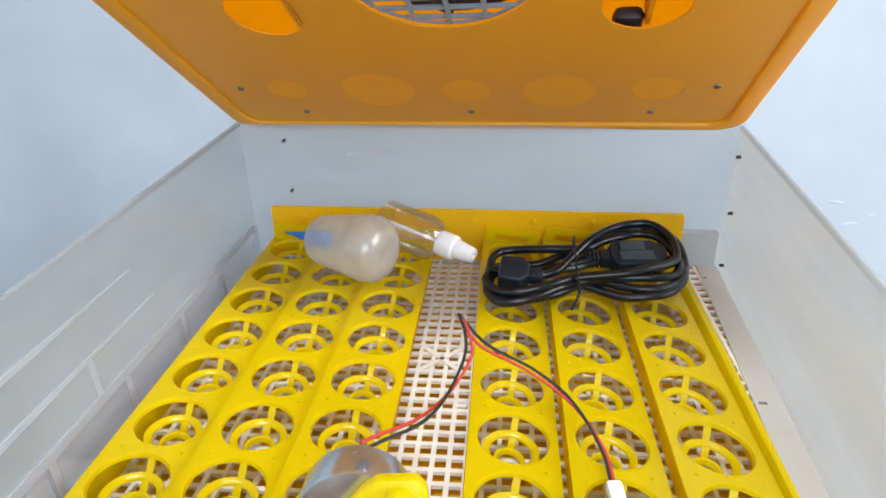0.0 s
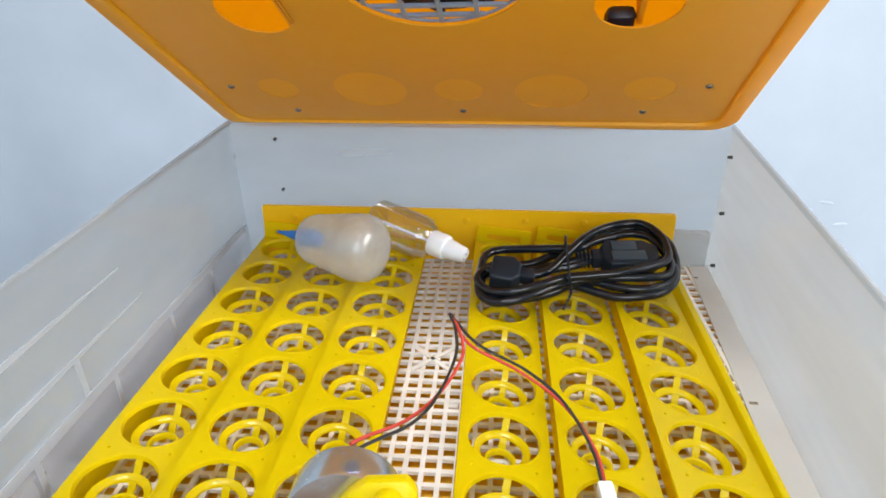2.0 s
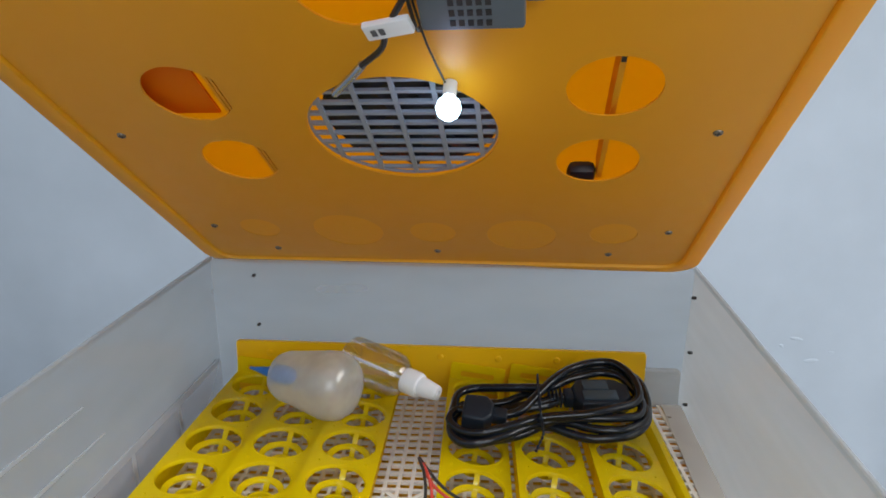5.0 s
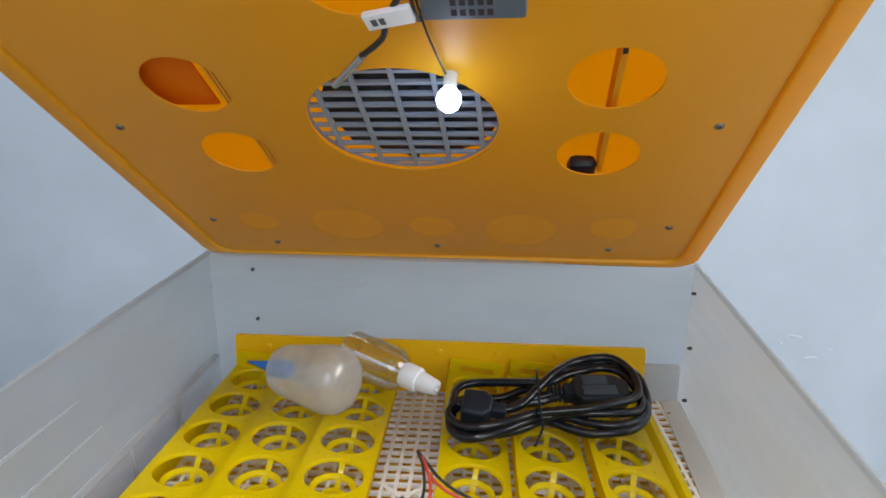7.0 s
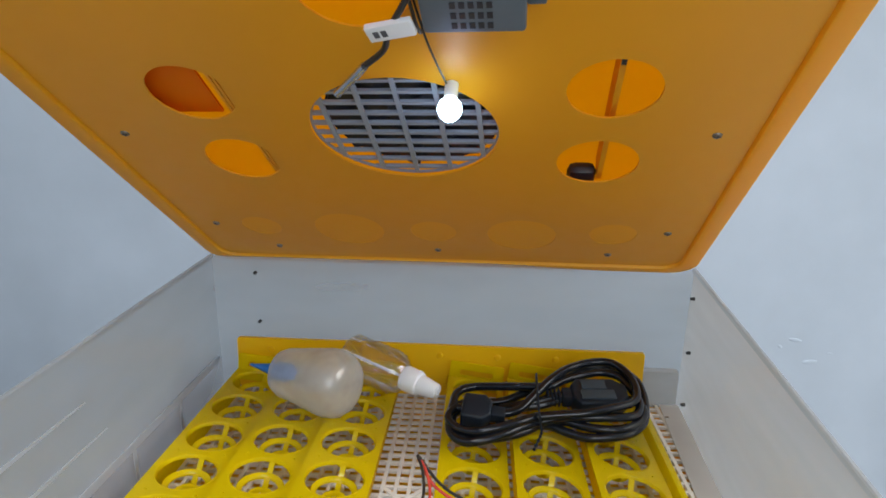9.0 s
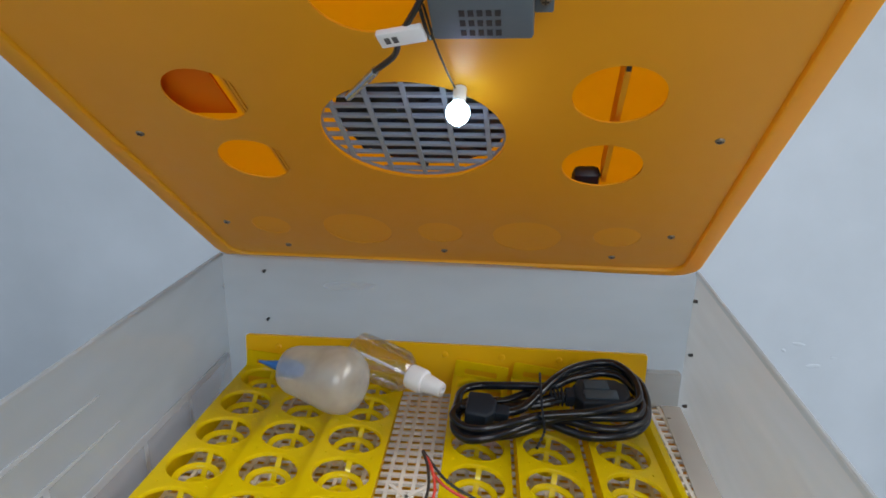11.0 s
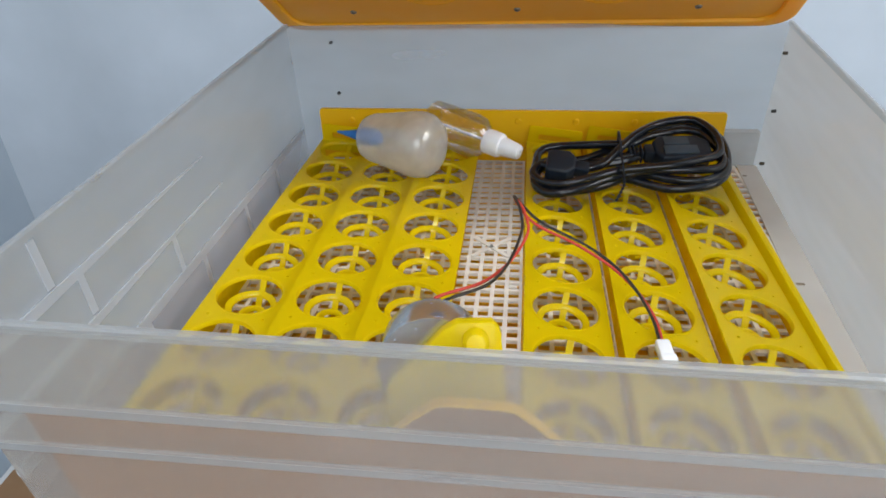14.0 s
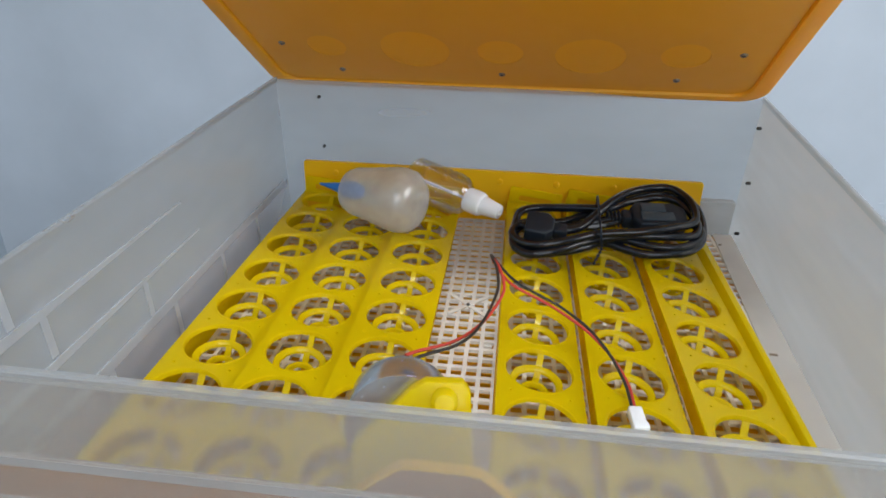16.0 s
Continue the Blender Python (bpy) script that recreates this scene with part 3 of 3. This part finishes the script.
es = [e for e in bm.edges if all(abs(v.co.z - 0.0035) < 1e-5 for v in e.verts) and len(e.link_faces) == 2 and abs(e.calc_face_angle(0)) > 0.5]
bmesh.ops.bevel(bm, geom=es, offset=0.0022, segments=2, profile=0.5, affect='EDGES')
part("lid_rim", bm, ORANGE_RIM, lid)
part("outer_shell", plate(round_rect(-W + 0.001, W - 0.001, S0 + 0.001, S1 - 0.001, 0.026), [], -DEEP, 0.003), ORANGE_SHELL, lid)
# faint round bosses along the hinge side, colour lightened for light shining through
for u, s, r in BOSSES:
    bm = bmesh.new()
    lathe(bm, [(0, -0.0004), (r - 0.0002, -0.0004), (r - 0.0002, -0.0012), (0, -0.0012)], 40, pose(u, s, 0))
    part("boss", bm, BOSS, lid, "round thin spot, coloured lighter for light shining through")


def screw(u, s, parent, n=0.0, r=0.0034):
    bm = bmesh.new()
    lathe(bm, [(0, 0.0014), (r * 0.5, 0.0014), (r * 0.85, 0.001), (r, 0)], 16, pose(u, s, n))
    o = part("screw", bm, SCREW, parent, "small dull steel screw")
    part("screw_slot", boxes((u - r * 0.6, u + r * 0.6, s - 0.0005, s + 0.0005, n + 0.0012, n + 0.0017), (u - 0.0005, u + 0.0005, s - r * 0.6, s + r * 0.6, n + 0.0012, n + 0.0016)), DARK_DOT, o)
    return o


for u, s in ((-0.2155, 0.053), (0.2155, 0.053), (-0.2155, 0.2130), (0.2155, 0.2130), (-0.169, 0), (0, 0), (0.169, 0)):
    screw(u, s, lid)
# vents
for u, s in ((-0.1380, 0.261), (-0.1360, 0.176)):
    for k, (a, b) in enumerate(((0.0185, 0.0205), (0.0215, 0.0232), (0.0242, 0.0310))):
        h = 0.029 if k < 2 else 0.024
        part("vent_slat", boxes((u + a, u + b, s - h, s + h, -0.0042, -0.0016)), ORANGE, lid)
part("vent_flap", boxes((-0.192, -0.1310, 0.228, 0.295, -0.0110, -0.0090)), ORANGE_DEEP, lid, "flap inside the vent, coloured deep orange for the recess's shade")
part("partition", boxes((0.1436, 0.1474, 0.138, 0.298, -0.0260, -0.0080)), ORANGE, lid)
part("dark_plug", boxes((0.1205, 0.1434, 0.110, 0.1470, -0.0200, -0.007), bevel=0.006), DARK_FAN, lid)
part("slot", boxes((0.1440, 0.1470, 0.278, 0.288, -0.0079, -0.0070)), DARK_FAN, lid)
# fan behind a grille
bm = bmesh.new()
lathe(bm, [(0, -0.012), (0.0630, -0.012), (0.0630, -0.040), (0, -0.040)], 40, pose(0.0075, 0.2185, 0))
fan = part("fan", bm, DARK_FAN, lid, "dark fan behind the grille")
for k in range(7):
    bm = bmesh.new()
    box(bm, -0.022, 0.022, -0.011, 0.011, -0.0006, 0.0006, 0.0004)
    part("fan_blade", bm, DARK_FAN, fan, m=pose(0.0075, 0.2185, -0.0105, 0, 0, 360 * k / 7) @ pose(0.039, 0, 0, 18, 0, 0))
grille = part("grille_frame", plate(circle(FAN_U, FAN_S, FAN_RU - 0.0001, 48, FAN_RS - 0.0001), [circle(FAN_U, FAN_S, FAN_RU - 0.0015, 48, FAN_RS - 0.0015)], -0.0032, 0.002), GREY_PLASTIC, lid)
for k in range(10):
    s = FAN_S - 0.0545 + 0.0121 * k
    h = (FAN_RU - 0.001) * math.sqrt(max(0, 1 - ((s - FAN_S) / FAN_RS) ** 2))
    part("grille_bar", boxes((FAN_U - h, FAN_U + h, s - 0.0015, s + 0.0015, -0.0062, -0.0036)), GREY_PLASTIC, grille)
for k in range(5):
    u = -0.052 + 0.027 * k
    h = (FAN_RS - 0.001) * math.sqrt(max(0, 1 - ((u - FAN_U) / FAN_RU) ** 2))
    part("grille_bar", boxes((u - 0.0017, u + 0.0017, FAN_S - h, FAN_S + h, -0.0052, -0.003)), GREY_PLASTIC, grille)
# lamp
bm = bmesh.new()
lathe(bm, [(0, 0.0120), (0.0036, 0.0120), (0.0042, 0.0112), (0.0044, 0.0002)], 28, pose(0.0415, 0.2702, 0))
led = part("led_holder", bm, CLEAN_WHITE, lid, "small white lamp holder")
bm = bmesh.new()
lathe(bm, [(0, 0.0150), (0.0036, 0.0142), (0.0064, 0.0114), (0.0078, 0.0074), (0.0070, 0.0032), (0.0044, 0)], 24, pose(0.0415, 0.2702, 0.0121))
part("led_dome", bm, LED_MAT, led, "glowing blue-white lamp dome")
ld = bpy.data.lights.new("lid_led", 'POINT')
ld.energy, ld.color, ld.shadow_soft_size = 0.034, (0.62, 0.50, 1.0), 0.006
lo = new("lid_led", ld)
lo.matrix_world = LID @ Matrix.Translation((0.0415, 0.2702, 0.038))

# temperature and humidity sensor with its leads, fixed under the lid
sensor = thing("temperature_sensor", "slate grey sensor box screwed under the lid", "sensor", LID)
part("sensor_case", boxes((0.0345, 0.088, 0.3355, 0.3755, 0.0012, 0.018), bevel=0.002), SENSOR_MAT, sensor)
for i in range(5):
    for j in range(3):
        part("sensor_slot", boxes((0.050 + 0.0046 * i, 0.0530 + 0.0046 * i, 0.3395 + 0.007 * j, 0.3435 + 0.007 * j, 0.0178, 0.0184)), DARK_FAN, sensor)
part("mounting_ear", boxes((0.088, 0.098, 0.342, 0.360, 0.0012, 0.006), bevel=0.001), SENSOR_MAT, sensor)
screw(0.0935, 0.351, sensor, 0.006, 0.003)
lead = thing("sensor_lead", "black cable with a steel probe tip and a white tag", "cable", LID)
bm = bmesh.new()
tube(bm, spline([(0.034, 0.362, 0.006), (0.026, 0.352, 0.013), (0.015, 0.334, 0.014), (0.009, 0.318, 0.013), (-0.006, 0.302, 0.011)]), 0.0019)
part("cable", bm, BLACK_WIRE, lead)
bm = bmesh.new()
tube(bm, spline([(-0.006, 0.302, 0.011), (-0.018, 0.286, 0.0085), (-0.0318, 0.270, 0.007)], 4), 0.0026, 12)
part("probe_tip", bm, STEEL, lead, "bright steel probe tip")
tag = part("tag", boxes((0, 0.0265, -0.0055, 0.0055, 0, 0.004), bevel=0.0008), PAPER, lead, "white tape tag with grey marks", m=pose(0.004, 0.335, 0.0145, 0, 0, 12))
for x0, x1 in ((0.004, 0.007), (0.0085, 0.0115)):
    part("print_bar", boxes((x0, x1, -0.0022, 0.0022, 0.0041, 0.0044)), MARK, tag)
bm = bmesh.new()
tube(bm, spline([(0.030, 0.352, 0.008), (0.033, 0.322, 0.009), (0.036, 0.298, 0.007), (0.039, 0.276, 0.004)]), 0.0007)
part("lamp_wire", bm, BLACK_WIRE, lead)
bm = bmesh.new()
tube(bm, spline([(0.028, 0.360, 0.010), (0.030, 0.338, 0.012), (0.031, 0.326, 0.008), (0.034, 0.337, 0.004)]), 0.0011)
part("loose_wire", bm, BLACK_WIRE, lead)

# small dark screws through the tub walls
for x, y, z, rot in ((-0.199, 0.4500, 0.209, (90, 0, 0)), (-0.196, 0.4478, 0.155, (90, 0, 0)), (-0.214, 0.4470, 0.134, (90, 0, 0)),
                     (0.2530, 0.4376, 0.200, (0, -90, 0)), (0.2500, 0.424, 0.147, (0, -90, 0)), (0.2465, 0.4126, 0.0957, (0, -90, 0))):
    bm = bmesh.new()
    lathe(bm, [(0, 0.0018), (0.0011, 0.0012), (0.0017, 0.0003), (0.0017, -0.003)], 14)
    part("screw", bm, DARK_DOT, tub, "small dark screw", m=pose(x, y, z, *rot))


# ---------------------------------------------------------------- squeeze bottle
def axis(at, way, spin=0):
    q = Vector(way).to_track_quat('Z', 'Y')
    return Matrix.Translation(at) @ q.to_matrix().to_4x4() @ pose(0, 0, 0, 0, 0, spin)


squeeze = thing("squeeze_bottle", "milky soft plastic squeeze bottle with blue nozzle lying on racks", "bottle", axis((-0.146, 0.355, 0.1425), (0.098, -0.040, 0.002)))
bm = bmesh.new()
lathe(bm, [(0.0095, -0.002), (0.015, -0.001), (0.0200, 0.003), (0.0230, 0.010), (0.0248, 0.022), (0.0278, 0.039), (0.0305, 0.054), (0.0310, 0.061), (0.0292, 0.071), (0.0235, 0.078), (0.015, 0.081), (0, 0.081)], 40)
part("bottle_body", bm, MILKY, squeeze)
bm = bmesh.new()
lathe(bm, [(0, -0.034), (0.0012, -0.034), (0.0018, -0.028), (0.0066, -0.003), (0.0088, -0.002), (0.0088, 0.004), (0.0085, 0.012), (0.006, 0.016), (0, 0.017)], 24)
part("nozzle", bm, BLUE, squeeze, "pointed blue nozzle")

# ---------------------------------------------------------------- spray bottle
spray = thing("spray_bottle", "clear plastic spray bottle with white collar lying on racks", "bottle", axis((-0.087, 0.400, 0.143), (0.104, -0.056, -0.016)))
bm = bmesh.new()
lathe(bm, [(0, 0.001), (0.0185, 0.0), (0.0212, 0.003), (0.0215, 0.050), (0.0200, 0.058), (0.014, 0.065), (0.0108, 0.067), (0.0108, 0.071)], 36)
part("bottle_body", bm, BOTTLE, spray)
bm = bmesh.new()
lathe(bm, [(0.0098, 0.066), (0.0116, 0.066), (0.0120, 0.0675), (0.0120, 0.081), (0.0112, 0.083), (0.0094, 0.084), (0, 0.084)], 28)
part("collar", bm, CLEAN_WHITE, spray, "white ribbed collar")
bm = bmesh.new()
lathe(bm, [(0.0092, 0.084), (0.0090, 0.088), (0.0074, 0.101), (0.0066, 0.103), (0.0030, 0.1035), (0.0026, 0.101), (0, 0.101)], 28)
part("spray_head", bm, CLEAN_WHITE, spray, "white tapered spray head")
bm = bmesh.new()
lathe(bm, [(0.0014, 0.004), (0.0014, 0.069)], 8)
part("dip_tube", bm, CLEAN_WHITE, spray)

# ---------------------------------------------------------------- power cord
cord = thing("power_cord", "coiled black power cord tied with a twist tie", "power cord")


def lay(a, b, h=0.0):
    """A point of the bundle: a along it, b across it, h above the bundle's bed, which rises towards the bar."""
    return Vector((0.015 + a * 0.172, 0.2790 + b * 0.106, 0.1170 + b * 0.022 + h))


def cable_turn(h, *line):
    bm = bmesh.new()
    tube(bm, spline([lay(a, b, h * min(1, 0.45 + 1.8 * max(a, 0)) + 0.002 * math.sin(9 * a + 5 * b)) for a, b in line], 6, True), 0.0038, 12, True)
    part("cable_turn", bm, BLACK, cord)


cable_turn(0.016, (0.20, 0.22), (0.34, 0.27), (0.44, 0.46), (0.54, 0.66), (0.65, 0.86), (0.78, 0.95), (0.88, 0.92), (0.95, 0.75), (0.96, 0.55), (0.92, 0.42), (0.82, 0.32), (0.68, 0.23), (0.55, 0.22), (0.43, 0.20), (0.33, 0.11), (0.23, 0.04), (0.14, 0.02), (0.05, 0.09), (0.005, 0.22), (0.04, 0.32), (0.11, 0.27))
cable_turn(0.01, (0.022, 0.42), (0.032, 0.55), (0.07, 0.64), (0.14, 0.67), (0.25, 0.65), (0.40, 0.62), (0.52, 0.62), (0.61, 0.74), (0.72, 0.85), (0.81, 0.89), (0.90, 0.83), (0.95, 0.67), (0.97, 0.50), (0.93, 0.34), (0.82, 0.27), (0.69, 0.25), (0.57, 0.25), (0.47, 0.23), (0.37, 0.16), (0.28, 0.05), (0.17, -0.03), (0.08, -0.02), (0.02, 0.09), (0.01, 0.26))
cable_turn(0.001, (1.00, 0.89), (1.02, 0.71), (1.01, 0.54), (0.98, 0.38), (0.90, 0.22), (0.80, 0.15), (0.68, 0.14), (0.59, 0.20), (0.50, 0.28), (0.41, 0.28), (0.30, 0.17), (0.20, 0.07), (0.12, 0.06), (0.05, 0.13), (0.01, 0.24), (0.03, 0.42), (0.10, 0.53), (0.26, 0.56), (0.38, 0.64), (0.48, 0.72), (0.58, 0.90), (0.76, 1.07), (0.91, 1.05))
cable_turn(0.005, (0.99, 0.51), (0.96, 0.34), (0.86, 0.21), (0.77, 0.18), (0.67, 0.21), (0.58, 0.27), (0.48, 0.27), (0.38, 0.17), (0.29, 0.08), (0.18, 0.03), (0.09, 0.05), (0.03, 0.16), (0.03, 0.32), (0.10, 0.40), (0.23, 0.41), (0.35, 0.47), (0.45, 0.50), (0.60, 0.57), (0.76, 0.55), (0.91, 0.62))
# mains plug: eight-sided housing with two raised grip panels
bm = plate([(-0.0235, -0.008), (-0.0175, -0.0165), (0.016, -0.0165), (0.0265, -0.008), (0.0265, 0.008), (0.016, 0.0165), (-0.0175, 0.0165), (-0.0235, 0.008)], [], 0.010, 0.018)
es = [e for e in bm.edges if len(e.link_faces) == 2 and e.calc_face_angle(0) > 1.2]
bmesh.ops.bevel(bm, geom=es, offset=0.003, segments=3, profile=0.5, affect='EDGES')
plug = part("plug", bm, BLACK_MATT, cord, "moulded black mains plug", m=Matrix.Translation(lay(0.765, 0.594, 0.004)) @ pose(0, 0, 0, 15, 0, 4))
part("grip_panel", boxes((-0.014, 0.008, 0.0008, 0.0122, 0.0098, 0.0112), bevel=0.0006), SLATE, plug, "slate grey raised grip panel")
part("grip_panel", boxes((-0.016, 0.014, -0.0125, -0.0008, 0.0098, 0.0114), bevel=0.0006), SLATE, plug, "slate grey raised grip panel")
part("plug_neck", boxes((-0.0315, -0.0225, -0.0068, 0.0068, -0.005, 0.0075), bevel=0.0016), BLACK_MATT, plug)
for i in range(4):
    part("strain_relief_ring", boxes((-0.0350 - 0.0034 * i, -0.0331 - 0.0034 * i, -0.0066 + 0.0004 * i, 0.0066 - 0.0004 * i, -0.005, 0.0072), bevel=0.0008), BLACK_MATT, plug)
bm = bmesh.new()
tube(bm, spline([lay(0.58, 0.56, 0.005), lay(0.50, 0.50, 0.004), lay(0.40, 0.46, 0.003), lay(0.30, 0.43, 0.004), lay(0.25, 0.40, 0.006)], 8), 0.0039, 10)
part("cable_end", bm, BLACK, cord)
# appliance plug, tapered towards its neck
bm = plate([(-0.0125, -0.0125), (0.006, -0.0135), (0.0125, -0.007), (0.0125, 0.007), (0.006, 0.0135), (-0.0125, 0.0125)], [], 0.009, 0.018)
es = [e for e in bm.edges if len(e.link_faces) == 2 and e.calc_face_angle(0) > 1.2]
bmesh.ops.bevel(bm, geom=es, offset=0.0025, segments=3, profile=0.5, affect='EDGES')
sock = part("appliance_plug", bm, BLACK_MATT, cord, "black appliance plug", m=Matrix.Translation(lay(0.142, 0.25, 0.0130)) @ pose(0, 0, 0, 22, 4, -6))
part("plug_neck", boxes((0.0115, 0.0245, -0.0056, 0.0056, -0.005, 0.006), bevel=0.002), BLACK_MATT, sock)
bm = bmesh.new()
tube(bm, spline([lay(0.455, 0.69, 0.004), lay(0.453, 0.70, 0.018), lay(0.444, 0.50, 0.026), lay(0.440, 0.20, 0.0245), lay(0.447, 0.13, 0.018), lay(0.458, 0.17, 0.004)], 8), 0.0009)
tube(bm, spline([lay(0.455, 0.15, 0.010), lay(0.458, 0.14, 0.005), lay(0.442, 0.10, 0.001), lay(0.418, 0.02, -0.001)], 8), lambda t: 0.0011 + 0.0005 * math.sin(40 * t))
part("twist_tie", bm, BLACK_MATT, cord)

# ---------------------------------------------------------------- turning motor with its leads
motor = thing("turning_motor", "steel gear motor with a yellow bracket lying on racks", "motor", pose(-0.037, 0.023, 0.1490, -16, 0, 6))
bm = bmesh.new()
lathe(bm, [(0, 0.0), (0.0262, 0.0), (0.0278, 0.0012), (0.0278, 0.0255), (0.0268, 0.027), (0, 0.027)], 48, axis((0, 0.027, 0), (0, -1, 0)))
part("motor_can", bm, STEEL, motor)
bm = bmesh.new()
prof = [(-0.022, -0.030), (0.038, -0.030), (0.035, 0.022), (0.031, 0.0275), (0.013, 0.0275), (0.006, 0.023), (-0.022, -0.006)]
fr = [[bm.verts.new((x, y, z)) for x, z in prof] for y in (-0.009, -0.001)]
bm.faces.new(fr[0])
bm.faces.new(fr[1][::-1])
for k in range(len(prof)):
    bm.faces.new((fr[0][k], fr[1][k], fr[1][(k + 1) % len(prof)], fr[0][(k + 1) % len(prof)]))
bmesh.ops.bevel(bm, geom=list(bm.edges), offset=0.0012, segments=2, profile=0.5, affect='EDGES')
part("bracket", bm, YELLOW, motor, "yellow plastic bracket")
bm = bmesh.new()
lathe(bm, [(0, 0.0105), (0.0045, 0.010), (0.0064, 0.007), (0.0064, 0)], 20, axis((0.0225, -0.009, 0.0185), (0, -1, 0.2)))
part("crank_pin", bm, YELLOW, motor, "yellow round pin")
leads = thing("motor_leads", "twisted red and black wire pair with a white connector", "wire")
WAY = ((-0.037, 0.058, 0.166), (-0.031, 0.066, 0.164), (-0.016, 0.085, 0.158), (-0.006, 0.105, 0.154), (0.002, 0.127, 0.153), (0.008, 0.149, 0.155), (0.009, 0.160, 0.158), (0.006, 0.174, 0.163), (0.001, 0.186, 0.165),
       (0.004, 0.181, 0.163), (0.0126, 0.170, 0.158), (0.022, 0.162, 0.155), (0.036, 0.158, 0.150), (0.049, 0.154, 0.145), (0.067, 0.144, 0.137), (0.080, 0.127, 0.131), (0.089, 0.107, 0.124), (0.0915, 0.090, 0.1190))
for nm, mt, turn in (("red_wire", RED_WIRE, 0.0), ("black_wire", BLACK_WIRE, math.pi)):
    bm = bmesh.new()
    k = len(WAY) - 1
    side = 1 if turn else -1
    pts = []
    for i, p in enumerate(WAY):
        swing = (-2.2, -2.2, -1.8, -1.0, 0.4, 1.6, 1.8, 1.2, 0.4, 0.6, 1.2, 1.2, 1.0, 1.1, 0.6, -0.3, -0.9, -0.9)[i] * 0.0011 * side
        pts.append(Vector(p) + Vector((swing * (1 if i > 8 else -1), swing * (0.7 if i > 8 else 0.9 if i < 4 else 0.3), 0.0006 * side)))
    tube(bm, spline(pts, 6), 0.0010, 8)
    part(nm, bm, mt, leads)
bm = boxes((-0.0043, 0.0043, -0.020, 0.0, -0.0036, 0.0036), (-0.0048, 0.0048, -0.020, -0.013, -0.0040, 0.0040), bevel=0.0016)
part("connector", bm, CLEAN_WHITE, leads, "white plug connector", m=pose(0.0920, 0.090, 0.1180, 0, 0, 4))
